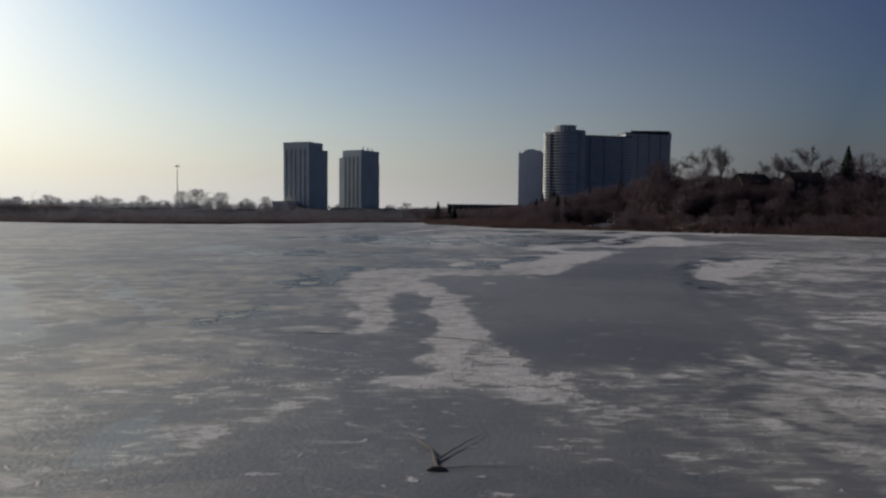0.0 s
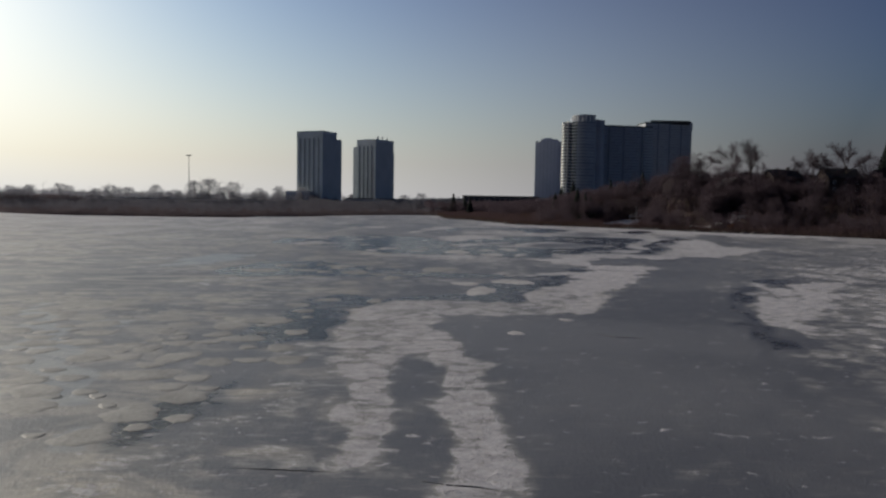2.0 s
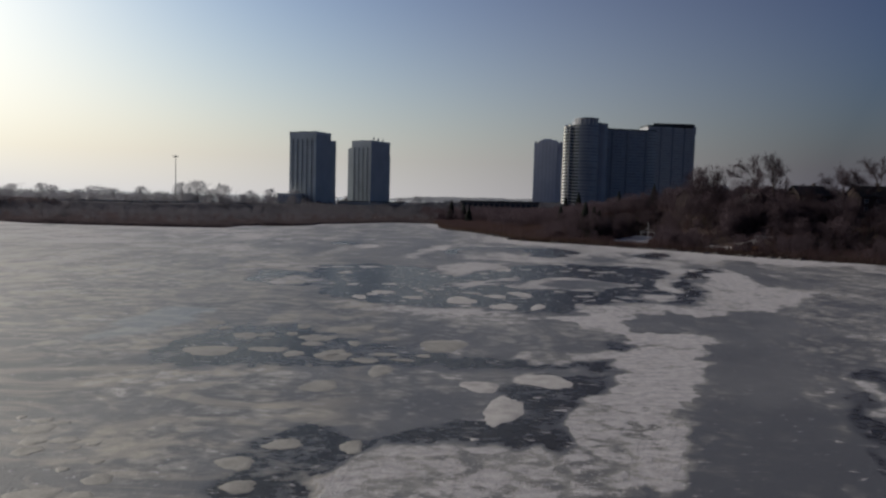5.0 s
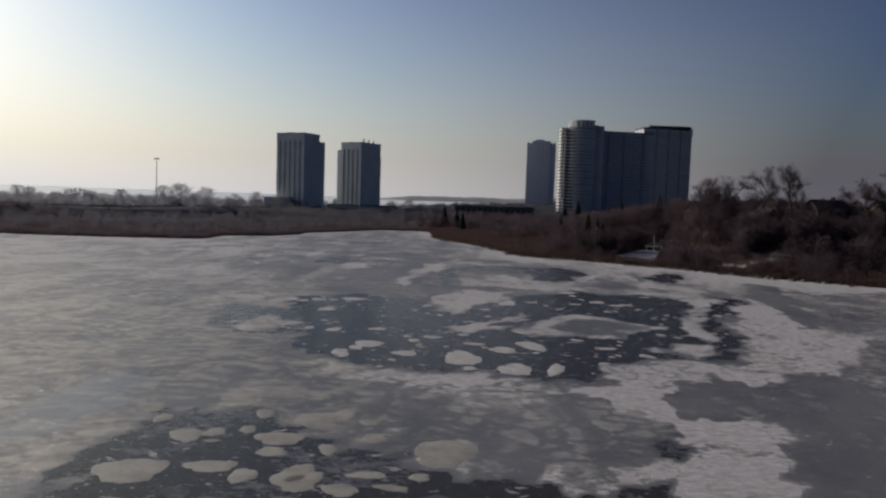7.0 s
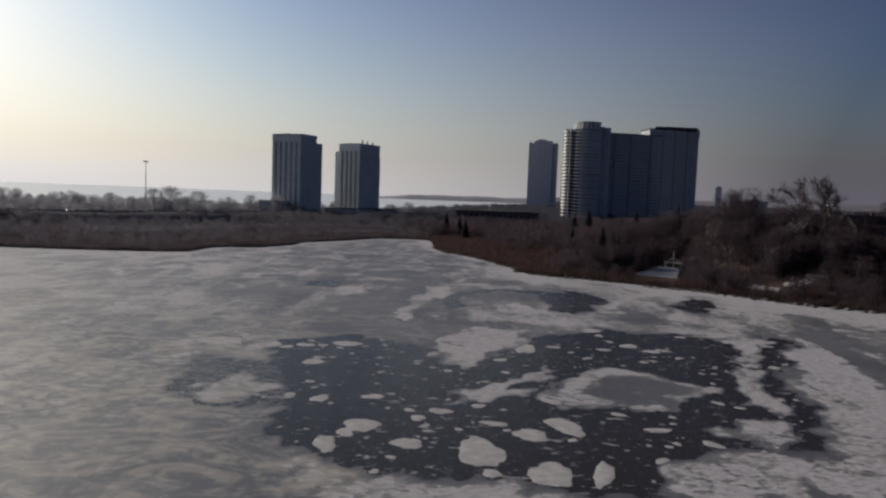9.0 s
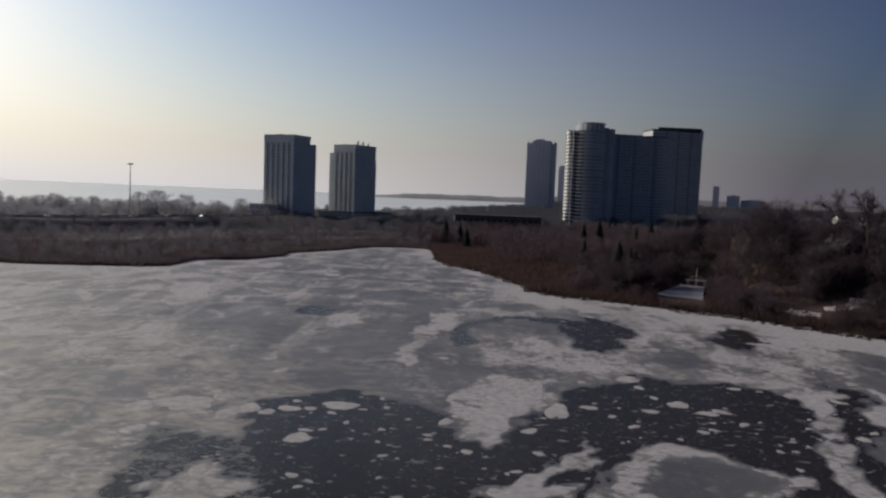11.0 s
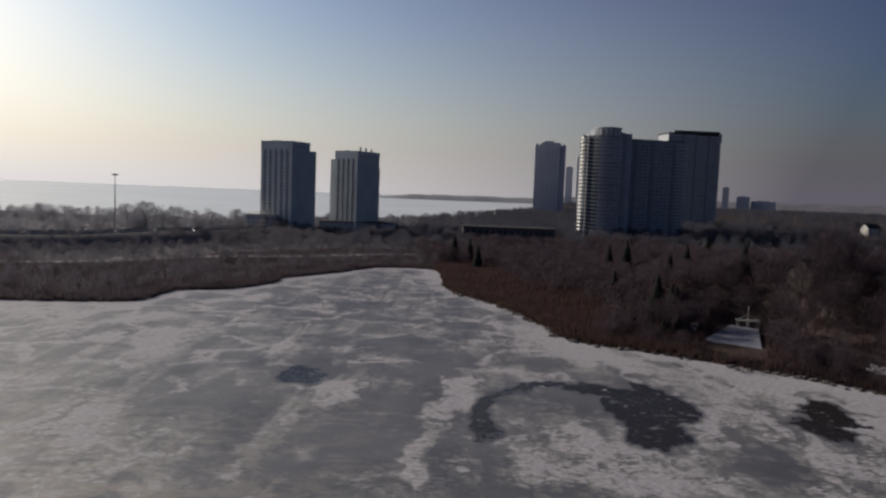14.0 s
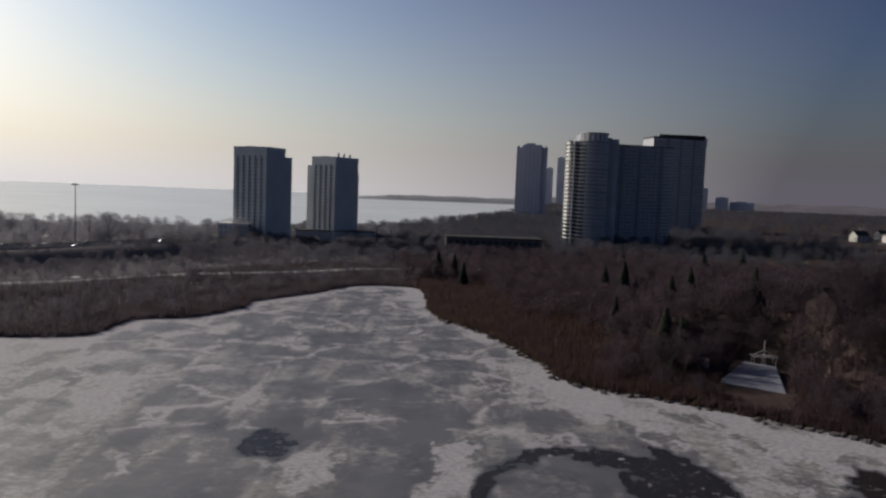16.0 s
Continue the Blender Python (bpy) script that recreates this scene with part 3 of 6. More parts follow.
lay(0.29, 0.3, (-5.1, 24.3), (-3.1, 26.5), (-0.3, 26.7), (2.4, 25.1), (3.6, 22.4), (1.6, 16.7), (-7.3, 16.5), (-7.3, 18.2), (-5.5, 20.8))
lay(0.28, 0.3, (-8, 35.7), (-7, 39.5), (-4.3, 40.2), (-2.3, 39.4), (0.1, 36.2), (-0.3, 33.3), (-3.2, 32.8), (-6.6, 33.3))
# forked bank of snow in the foreground
lay(0.68, 0.3, (-10.4, 79.2), (-5, 86.9), (5.8, 86.1), (11.1, 100.2), (13.9, 95.6), (8.6, 78.9), (-0.1, 77.7), (-2, 71.7), (-3.2, 65.1), (-3.1, 58.1), (-2.9, 48.4), (-2.7, 41.5), (-4.8, 40.5), (-5.8, 45.7), (-5.8, 50.9), (-7.6, 57.7))
lay(0.7, 0.3, (-3, 70.9), (-0.5, 68.2), (1.5, 58.6), (2.3, 50.2), (2.7, 42.3), (2.7, 37.6), (3.8, 33.2), (3.7, 31.4), (-0.3, 31.2), (-0, 35), (-0.9, 37.4), (-0.1, 42.1), (-0.9, 51.4))
lay(0.62, 0.2, (-0.2, 35.3), (2.5, 38.6), (3.1, 31.6), (5, 29.4), (5.9, 26.9), (5.1, 25.6), (3.6, 25.6), (2.2, 27), (-1.1, 27.3), (-2.6, 29), (-1.9, 32.3))
lay(0.5, 0.3, (5.8, 26.5), (6.5, 24.8), (7.7, 23.7), (10.8, 27.1), (14.5, 28.1), (18, 26.9), (13.9, 20.9), (10.1, 21.2), (7.6, 21.1), (6.5, 22.6))
lay(0.5, 0.3, (-3.7, 29), (-4.3, 26.1), (-5.3, 23.9), (-5.9, 20.8), (-6.8, 19.8), (-7.2, 19), (-7.7, 19.6), (-7.3, 21.8), (-7.2, 24.2), (-6.1, 26.4), (-5.1, 28.7))
lay(0.3, 0.25, (-3.2, 59.8), (-0.8, 58.4), (-0.5, 50), (-2.9, 48.4))
lay(0.29, 0.25, (-2.8, 46.9), (-0.5, 47.6), (-0.5, 41.2), (-2.3, 40.1))
lay(0.3, 0.2, (-4.7, 34.4), (-2.5, 33.8), (0.2, 32.1), (-0.2, 29.8), (-3.1, 29.6))
# milky lane across the far ice
lay(0.6, 3, (-93.4, 362.4), (-76, 322.1), (-66.6, 286.4), (-63.9, 252.6), (-67.5, 232.4), (-72.2, 234.6), (-71.6, 251.5), (-73.8, 285.1), (-90.2, 338.9))
# grey hollows at the narrow end
lay(0.31, 1.5, (-73.6, 393.5), (-58, 387.3), (-40.6, 363.6), (-55.8, 355.2))
lay(0.31, 1.5, (-48.5, 393), (-32.1, 409.8), (-27, 392.1), (-42.7, 377.6))
lay(0.33, 1.5, (-12.5, 367.4), (4.3, 376.7), (7.5, 357.1), (-3.6, 347))
lay(0.33, 1.5, (-29.9, 336.2), (-18.1, 348.1), (-9.5, 333.6), (-18.5, 323.7), (-27.6, 327.1))
lay(0.33, 1.5, (-16.9, 315.8), (-4.5, 325.1), (7.5, 318.1), (-3.2, 303), (-14.2, 303.7))
lay(0.35, 1.5, (-1.4, 334.5), (13.7, 336.1), (15, 318.8), (4.2, 310.3))
lay(0.33, 2, (-57, 276.5), (-46.8, 296.4), (-36.2, 269.6), (-40, 255.9), (-50.1, 254.5))
lay(0.32, 2, (-33.2, 265.4), (-21.4, 288.2), (-10.8, 278.7), (-14.4, 251.8), (-25.5, 243.5), (-31.7, 236.6))
lay(0.31, 1.5, (-34.2, 228.2), (-28.7, 239.9), (-15.2, 232.9), (-15.4, 223.1), (-25.6, 222))
# the round pool
lay(0.03, 1, (-4.9, 277), (0.8, 288.9), (8.3, 298.3), (22.8, 302.2), (34.4, 291.5), (39.2, 278.6), (36.3, 268.8), (28.1, 257.4), (22.3, 260.5), (23.8, 278.8), (17.1, 275.3), (5.4, 266.6), (-2.8, 260.3))
lay(0.42, 1.2, (-1.7, 274.9), (4.9, 290.2), (16.2, 295.2), (25.4, 290.1), (23.3, 276.2), (16, 269), (3, 264.9))
# small pools
lay(0.08, 0.8, (-46.6, 293.5), (-46.9, 302.6), (-39, 306.6), (-33, 297.5), (-30.7, 289.2), (-37.8, 290))
lay(0.2, 0.8, (-58.5, 308.3), (-53.4, 314.3), (-49.7, 309.1), (-54.7, 303.5))
lay(0.05, 0.8, (56.2, 274.8), (64.5, 284), (68.9, 270.2), (60.5, 264.8))
lay(0.31, 1.2, (38.7, 258.8), (50.1, 264.3), (50.2, 252.9), (39.8, 243.5), (36.4, 250.5))
# lines of drifted snow
lay(0.6, 1, (-40.3, 241.6), (-41.5, 251.9), (-39.6, 269.1), (-34.5, 296.7), (-30.3, 296.1), (-34, 270), (-37.3, 248.8), (-36.5, 237.5))
lay(0.66, 0.8, (-15.5, 244.7), (-12.5, 273.3), (-9.8, 299.8), (-5.6, 300.5), (-5.9, 279.4), (-10.4, 256.1), (-12.4, 238.9))
lay(0.66, 0.8, (-33.6, 294.5), (-29.2, 296.3), (-27.4, 286.9), (-29.8, 277.4), (-32.8, 274.6), (-34.5, 274.5), (-32.3, 281.7))
lay(0.7, 0.8, (-10, 276), (-8.8, 293.6), (-5.5, 301.2), (-0.1, 300.1), (-4, 288.5), (-4.6, 276.3))
# the main pool and the snow in it
lay(0.03, 1, (-34.4, 215.2), (-22.6, 223), (-8.9, 214.6), (2, 200.5), (8.1, 215), (15.9, 225.6), (30.3, 239.7), (35.2, 234.1), (46.3, 235), (53.5, 228.5), (63.7, 235.7), (68.4, 234.1), (59.5, 211.7), (52, 202.1), (49.8, 188), (43.4, 167.2), (36.9, 161.8), (25.8, 161.6), (20, 154.3), (17.2, 148.2), (10.6, 147.6), (5.4, 148.7), (-3.2, 152.2), (-9, 153.1), (-13.5, 152.7), (-22.1, 160.2), (-25.5, 163.7), (-26.1, 178), (-32.2, 197.1))
lay(0.1, 0.8, (-42.5, 178.6), (-45.7, 199), (-32.2, 197.1), (-26.7, 180.7), (-26.6, 173.9), (-35.3, 171))
lay(0.62, 0.6, (-6.5, 201.2), (-4.7, 220.7), (3.8, 235.8), (13, 231.1), (5.7, 212.2), (-0, 196.3))
lay(0.66, 0.4, (-3.3, 183.9), (4, 188.7), (13.6, 200.3), (12.4, 193.3), (3.7, 184.9), (10.5, 185.8), (9.2, 182.6), (-3, 176.6))
lay(0.7, 0.6, (9.7, 181.2), (15, 193), (24.3, 202.7), (33.6, 192.9), (36.9, 189.4), (29.6, 179.6), (23.6, 176.3), (17, 177.5), (12.2, 176.4))
lay(0.31, 0.8, (15.6, 186.5), (22.5, 194.8), (29.1, 195.8), (33.6, 188.9), (27.2, 179.3), (19.8, 179.5))
lay(0.7, 0.5, (56.7, 232), (65.1, 234.8), (50.3, 205.9), (44.3, 184.3), (41.5, 175.5), (39.7, 180.4), (40.4, 189.8), (49.5, 210.1))
lay(0.66, 0.5, (26.8, 169.2), (31.8, 170.2), (37.1, 175.9), (40.7, 171.6), (34.8, 162.1), (29.9, 165.4))
lay(0.72, 0.6, (19.4, 154.3), (24.5, 159.7), (31.2, 162.1), (36.2, 160.5), (31.4, 149.4), (19.2, 148.4))
lay(0.72, 0.6, (60, 211.8), (53.4, 191.6), (46.6, 171.8), (36.9, 157.5), (41.7, 154.9), (53.1, 157.5), (73.2, 185.1), (65.6, 193.3), (70.8, 213.5), (73.1, 235))
lay(0.6, 0.6, (-21.8, 157.5), (-19.2, 155.3), (-13.9, 151.4), (-8.9, 151.9), (-3.3, 150), (5.3, 147.7), (6.5, 145.1), (-15.3, 143.2))
lay(0.6, 0.5, (-39, 177.6), (-39, 182.1), (-34.9, 187.5), (-27.4, 180.6), (-29.4, 176.1), (-34, 173.7))
lay(0.05, 0.6, (23.2, 263.4), (33.7, 304.8), (42.3, 292), (40.2, 275.1))
lay(0.05, 0.5, (61.9, 285.7), (72, 293.8), (72.2, 274.8), (64.7, 273.1))

# melted and refrozen patches; their bluish tint paints reflected sky
GLAZE = []
GLAZE.append((0.35, np.array([(-35.4, 72.1), (-32.5, 72.4), (-26, 59.8), (-19.8, 52.7), (-17.8, 48.3), (-19.7, 46.8), (-24.3, 54), (-28.5, 59.6)], float)))
GLAZE.append((0.5, np.array([(-50.3, 77.4), (-41.4, 71.4), (-28.1, 50.4), (-21, 39), (-20.4, 35.7), (-22.8, 35.6)], float)))
GLAZE.append((0.35, np.array([(-9.9, 19.7), (-9.9, 22), (-9.3, 23.8), (-8.8, 24.5), (-7.4, 20.7), (-7.7, 19.6), (-8.7, 18.5)], float)))
GLAZE.append((0.4, np.array([(-43.7, 86.1), (-31.9, 70.5), (-20.3, 52.7), (-20.5, 48.2), (-29.3, 62.1)], float)))
GLAZE.append((0.4, np.array([(-17.3, 43.7), (-16.2, 44.9), (-14, 41.1), (-15.5, 40.8)], float)))
GLAZE.append((0.6, np.array([(-29.6, 71.8), (-27.4, 72.1), (-25, 68.3), (-26, 67)], float)))
GLAZE.append((1, np.array([(-44.2, 121.3), (-45.2, 136.4), (-42.6, 144.4), (-35, 142.2), (-36.1, 134.1), (-37.9, 122.8), (-41.6, 117.3)], float)))


def swirl(x, y, size, seed):
    """Uneven drift of plan points, for torn edges: sums of crossed waves down to a third of size."""
    rng = np.random.default_rng(seed)
    out_x, out_y = np.zeros(x.shape), np.zeros(x.shape)
    for k in range(9):
        w, a, p, q = 2 * math.pi / (size * rng.uniform(0.35, 2.2)), rng.uniform(0, 6.283), rng.uniform(0, 6.283), rng.uniform(0, 6.283)
        u = (x * math.cos(a) + y * math.sin(a)) * w
        out_x += np.sin(u + p) / w
        out_y += np.sin(u * 1.13 + q) / w
    return out_x, out_y


def snow_depth(x, y, d, gusts=False):
    """0: clear dark ice, 0.3: grey ice, 0.42: milky ice, 0.7: snow. gusts: how patchy the snow lies there instead."""
    ax, ay = swirl(x, y, 3.0, 5)
    bx, by = swirl(x, y, 11.0, 6)
    near = np.clip((y - 10) / 110, 0.12, 1)
    wx, wy = x + (0.46 * ax + 0.14 * bx) * near, y + (0.46 * ay + 0.14 * by) * near
    # snow thickens to the left, standing in for sun glare on the ice
    s = np.full(x.shape, 0.40) + 0.04 * ease(y, 200, 330) + 0.045 * ease(-x, 22, 85)
    s += 0.05 * ease(-x, 70, 130)
    g = np.full(x.shape, 0.85)
    s += 0.06 * (1 - ease(y, 22, 42))
    side = ease(x - 0.42 * y, -6, 10) * (1 - ease(y, 120, 260))
    s += (0.48 - s) * side
    s += (0.54 - s) * ease(x, -5, 20) * ease(y, 225, 250) * (1 - ease(y, 300, 330))
    right = ease(x, -20, 40) * (1 - ease(y, 350, 450))
    s += (0.66 - s) * (1 - ease(-d, 10, 42)) * right * 0.9
    s += (0.66 - s) * (1 - ease(-d, 3, 11)) * (1 - right)
    for depth, soft, line in PATCHES:
        lo, hi = line.min(0) - soft - 6, line.max(0) + soft + 6
        box = (x > lo[0]) & (x < hi[0]) & (y > lo[1]) & (y < hi[1])
        if not box.any():
            continue
        u, v = wx[box], wy[box]
        gap = from_line(u, v, line)
        w = ease(np.where(inside(u, v, line), gap, -gap), -soft, soft)
        s[box] += (depth - s[box]) * w
        calm = 0.45 if depth < 0.22 else 0.36 if depth < 0.45 else 0.5 + 0.4 * float(ease(line[:, 1].mean(), 60, 110))
        g[box] += (calm - g[box]) * w
    return g * (1 - 0.35 * ease(-x, 8, 40)) if gusts else s


gx = np.concatenate([np.arange(-480, -120, 12.0), np.arange(-120, -60, 2.0), np.arange(-60, -24, 0.75), np.arange(-24, 30, 0.4), np.arange(30, 90, 0.75), np.arange(90, 150, 2.0), np.arange(150, 300, 12.0)])
gy = np.concatenate([np.arange(-430, 8, 12.0), np.arange(8, 60, 0.35), np.arange(60, 310, 0.75), np.arange(310, 400, 1.5), np.arange(400, 540, 3.0)])
px, py = np.meshgrid(gx, gy)
shore_d = off_shore(px, py)
me = grid_mesh("pond_ice", gx, gy, lambda x, y: np.zeros(x.shape), ICE, keep=lambda x, y: shore_d < 14)
depth_at = me.attributes.new("snow_depth", "FLOAT", "POINT")
depth_at.data.foreach_set("value", snow_depth(px, py, shore_d).astype(np.float32).ravel())
drift_at = me.attributes.new("drifting", "FLOAT", "POINT")
drift_at.data.foreach_set("value", snow_depth(px, py, shore_d, True).astype(np.float32).ravel())
glaze_at = me.attributes.new("glaze", "FLOAT", "POINT")
ux, uy = swirl(px, py, 4.0, 8)
ux, uy = px + 0.5 * ux * np.clip(py / 100, 0.15, 1), py + 0.5 * uy * np.clip(py / 100, 0.15, 1)
pooled = np.zeros(px.shape)
for soft, line in GLAZE:
    gap = from_line(ux, uy, line)
    pooled = np.maximum(pooled, ease(np.where(inside(ux, uy, line), gap, -gap), -2 * soft, 2 * soft))
glaze_at.data.foreach_set("value", pooled.astype(np.float32).ravel())
# tan crust; its warm tone also paints sun glare to the left
crust_at = me.attributes.new("warm_crust", "FLOAT", "POINT")
crust_at.data.foreach_set("value", (ease(-px - 0.05 * py, 1, 9) * (1 - ease(py, 180, 330))).astype(np.float32).ravel())
ice = tagged(new("pond_ice", me), "frozen pond with grey ice, dark clear pools and drifted snow", "ice", kind="structure")


# ---- trees and brush ----
def grow(seed, height, crown=0.5, limbs=5, boughs=5, twigs=5, fine=3, thick=0.018, lean=0.0, twig_w=0.05, haze=0, low=0.25, bole=0.28, crook=0.16, short=1.0, bare=0.25):
    """A bare tree as two sets of points and triangles: the trunk with its limbs, and the twigs."""
    rng = np.random.default_rng(seed)
    wood, tips = ([], []), ([], [])

    def tube(store, pts, radii, sides):
        base = len(store[0])
        for i, p in enumerate(pts):
            way = pts[min(i + 1, len(pts) - 1)] - pts[max(i - 1, 0)]
            way = way / (np.linalg.norm(way) + 1e-9)
            a = np.cross(way, (0.3, 0.9, 0.2))
            a /= np.linalg.norm(a)
            b = np.cross(way, a)
            for j in range(sides):
                t = 2 * math.pi * j / sides
                store[0].append(p + (a * math.cos(t) + b * math.sin(t)) * radii[i])
        for i in range(len(pts) - 1):
            for j in range(sides):
                q, r = base + i * sides + j, base + i * sides + (j + 1) % sides
                store[1].extend([(q, r, r + sides), (q, r + sides, q + sides)])

    def blade(p, q, w):
        side = np.cross(q - p, rng.normal(size=3))
        side *= w / (np.linalg.norm(side) + 1e-9)
        base = len(tips[0])
        tips[0].extend([p - side, p + side, q])
        tips[1].append((base, base + 1, base + 2))

    def turn_from(way, spread):
        v = way + rng.normal(size=3) * spread
        v[2] = max(v[2], -0.15)
        return v / np.linalg.norm(v)

    r0 = height * thick
    foot, top = np.zeros(3), np.array([lean * height * 0.4, rng.normal(0, 0.03) * height, height * (bole + 0.12 * rng.random())])
    mid = (foot + top) / 2 + rng.normal(size=3) * 0.02 * height
    tube(wood, [foot - (0, 0, 0.6), foot + (0, 0, 0.3), mid, top], [r0 * 1.35, r0, r0 * 0.85, r0 * 0.7], 7)
    for i in range(limbs):
        ang = 2 * math.pi * (i + rng.random() * 0.7) / limbs
        out_w = (0.35 + 0.55 * rng.random()) * crown * 1.6
        way = np.array([math.cos(ang) * out_w, math.sin(ang) * out_w, 1.0])
        way /= np.linalg.norm(way)
        start = top if i < limbs - 2 else mid + (top - mid) * rng.random()
        pts, p, length = [start], start, height * (0.5 + 0.16 * rng.random())
        for s in range(3):
            way = turn_from(way, crook)
            p = p + way * length / 3
            pts.append(p)
        tube(wood, pts, [r0 * 0.5, r0 * 0.36, r0 * 0.24, r0 * 0.1], 4)
        for j in range(boughs):
            f = bare + (1 - bare) * (j + rng.random()) / boughs
            k = min(int(f * 3), 2)
            a = pts[k] + (pts[k + 1] - pts[k]) * (f * 3 - k)
            w2 = turn_from(way, 0.6)
            l2 = short * height * (0.16 + 0.10 * rng.random()) * (1.15 - 0.4 * f)
            b = a + w2 * l2 * 0.5
            w3 = turn_from(w2 + np.array([0, 0, 0.25]), 0.25)
            c = b + w3 * l2 * 0.5
            tube(tips, [a, b, c], [r0 * 0.16, r0 * 0.11, r0 * 0.05], 3)
            for _ in range(twigs):
                g = rng.random()
                e = a + (b - a) * 2 * g if g < 0.5 else b + (c - b) * (2 * g - 1)
                w4 = turn_from(w3, 0.6)
                l4 = short * height * (0.06 + 0.07 * rng.random())
                blade(e, e + w4 * l4, twig_w)
                for _ in range(fine):
                    e2 = e + w4 * l4 * (0.2 + 0.7 * rng.random())
                    blade(e2, e2 + turn_from(w4, 0.6) * l4 * 0.7, twig_w * 0.6)
    for _ in range(haze):
        ang, r, f = rng.random() * 6.283, math.sqrt(rng.random()), rng.random()
        reach = crown * 0.55 * height * math.sqrt(max(0.05, 1 - (2 * f - 1.05) ** 2))
        e = np.array([math.cos(ang) * r * reach, math.sin(ang) * r * reach, height * (low + (1 - low) * f * 0.9)])
        way = turn_from(np.array([math.cos(ang) * r * 0.8, math.sin(ang) * r * 0.8, 0.9]), 0.35)
        blade(e, e + way * height * (0.06 + 0.08 * rng.random()), twig_w)
    made = [(np.array(v), np.array(f)) for v, f in (wood, tips)]
    s = 15.0 / made[1][0][:, 2].max()
    return [(v * s, f) for v, f in made]


def spruce(seed, height):
    """A conifer: a straight trunk and drooping sprays of needles."""
    rng = np.random.default_rng(seed)
    s = Shape().tube([(0, 0, -0.5), (0, 0, height * 0.5), (0, 0, height * 0.98)], [height * 0.018, height * 0.012, 0.02], 6)
    v, f = [], []
    for i in range(int(height * 38)):
        z = height * (0.08 + 0.9 * (i / (height * 38)))
        reach = height * 0.33 * (1.02 - z / height) * (0.65 + 0.5 * rng.random()) + 0.25
        ang = rng.random() * 6.283
        out_v, side = np.array([math.cos(ang), math.sin(ang), 0]), np.array([-math.sin(ang), math.cos(ang), 0])
        root, tip = np.array([0, 0, z]) + out_v * reach * 0.1, out_v * reach + (0, 0, z - reach * (0.35 + 0.3 * rng.random()))
        mid, w = (root + tip) / 2 + (0, 0, 0.12 * reach), 0.16 * reach + 0.14
        b = len(v)
        v += [root, mid - side * w, tip, mid + side * w - (0, 0, 0.1)]
        f += [(b, b + 1, b + 2), (b, b + 2, b + 3)]
    return s, np.array(v), np.array(f)


def place_tree(name, kinds, spots, label, category, group, seed, twig):
    """Trees of a few kinds, each with a trunk and a crown. spots: x, y, height."""
    rng = np.random.default_rng(seed)
    models = []
    for (wood, tips) in kinds:
        models.append((array_mesh("trunk", *wood, BARK), array_mesh("crown", *tips, twig)))
    for i, (x, y, h) in enumerate(spots):
        trunk, crown = models[i % len(models)]
        root = thing(name, label, category, group)
        root.matrix_basis = pose(x, y, float(land(x, y)), 0, 0, rng.random() * 360) @ Matrix.Diagonal((h / 15, h / 15, h / 15, 1))
        part("trunk", trunk, root)
        part("crown", crown, root)


def scattered(seed, count, x0, x1, y0, y1, test):
    rng = np.random.default_rng(seed)
    x, y = rng.uniform(x0, x1, count), rng.uniform(y0, y1, count)
    d = off_shore(x, y)
    ok = test(x, y, d)
    return x[ok], y[ok], d[ok]


def joined(models, x, y, heights, seed, base=15.0):
    """Many plants in one set of points and triangles."""
    rng = np.random.default_rng(seed)
    z = land(x, y)
    vs, fs, n = [], [], 0
    for i in range(len(x)):
        v, f = models[rng.integers(len(models))]
        a, s = rng.random() * 6.283, heights[i] / base
        c, t = math.cos(a) * s, math.sin(a) * s
        w = np.stack([v[:, 0] * c - v[:, 1] * t + x[i], v[:, 0] * t + v[:, 1] * c + y[i], v[:, 2] * s + z[i]], 1)
        vs.append(w)
        fs.append(f + n)
        n += len(v)
    return np.concatenate(vs), np.concatenate(fs)


def merged(wood, tips):
    return np.concatenate([wood[0], tips[0]]), np.concatenate([wood[1], tips[1] + len(wood[0])])


OLD = [grow(s, 15, 0.55, 6, 9, 9, 5, 0.016, 0.06 * (-1) ** s, 0.034, 600, 0.42, 0.30, 0.2, 0.8) for s in (3, 4, 5, 8, 9)]
VASE = [grow(s, 15, 0.46, 5, 16, 10, 8, 0.02, 0.03 * (-1) ** s, 0.026, 160, 0.55, 0.36, 0.22, 0.8, 0.45) for s in (61, 62, 65)]
ROUND = [grow(s, 15, 0.74, 6, 6, 6, 4, 0.018, 0.0, 0.06, 1500, 0.16) for s in (11, 12, 13)]
YOUNG = [grow(s, 15, 0.62, 4, 3, 4, 1, 0.014, 0.0, 0.15, 300, 0.08) for s in (21, 22, 23, 24, 25)]

# tall old trees on the ridge behind the houses
RIDGE = [(113, 361, 20.5), (106, 360, 19.5), (99, 361, 22), (103, 355, 19), (110, 367, 20), (98, 342, 15), (117, 344, 14), (137, 345, 15), (143, 303, 15), (166, 312, 17),
         (172, 296, 19), (95, 347, 14), (112, 350, 13), (180, 320, 18), (88, 374, 14), (126, 352, 14), (190, 300, 20), (205, 310, 21), (135, 322, 13), (147, 330, 14), (112, 330, 14), (115, 322, 13), (125, 318, 13), (74, 366, 11), (78, 376, 13)]
# trees added sunward of the boat ramp to throw shade on it
RIDGE += [(64, 357, 12), (60, 362, 13), (56, 358, 12), (62, 368, 13), (53, 365, 12), (58, 352, 11), (66, 363, 11), (50, 357, 11)]
TALL = [(124, 341.5, 24), (127.3, 331, 25), (146, 315, 21), (153, 315, 18), (160, 315, 22.5)]
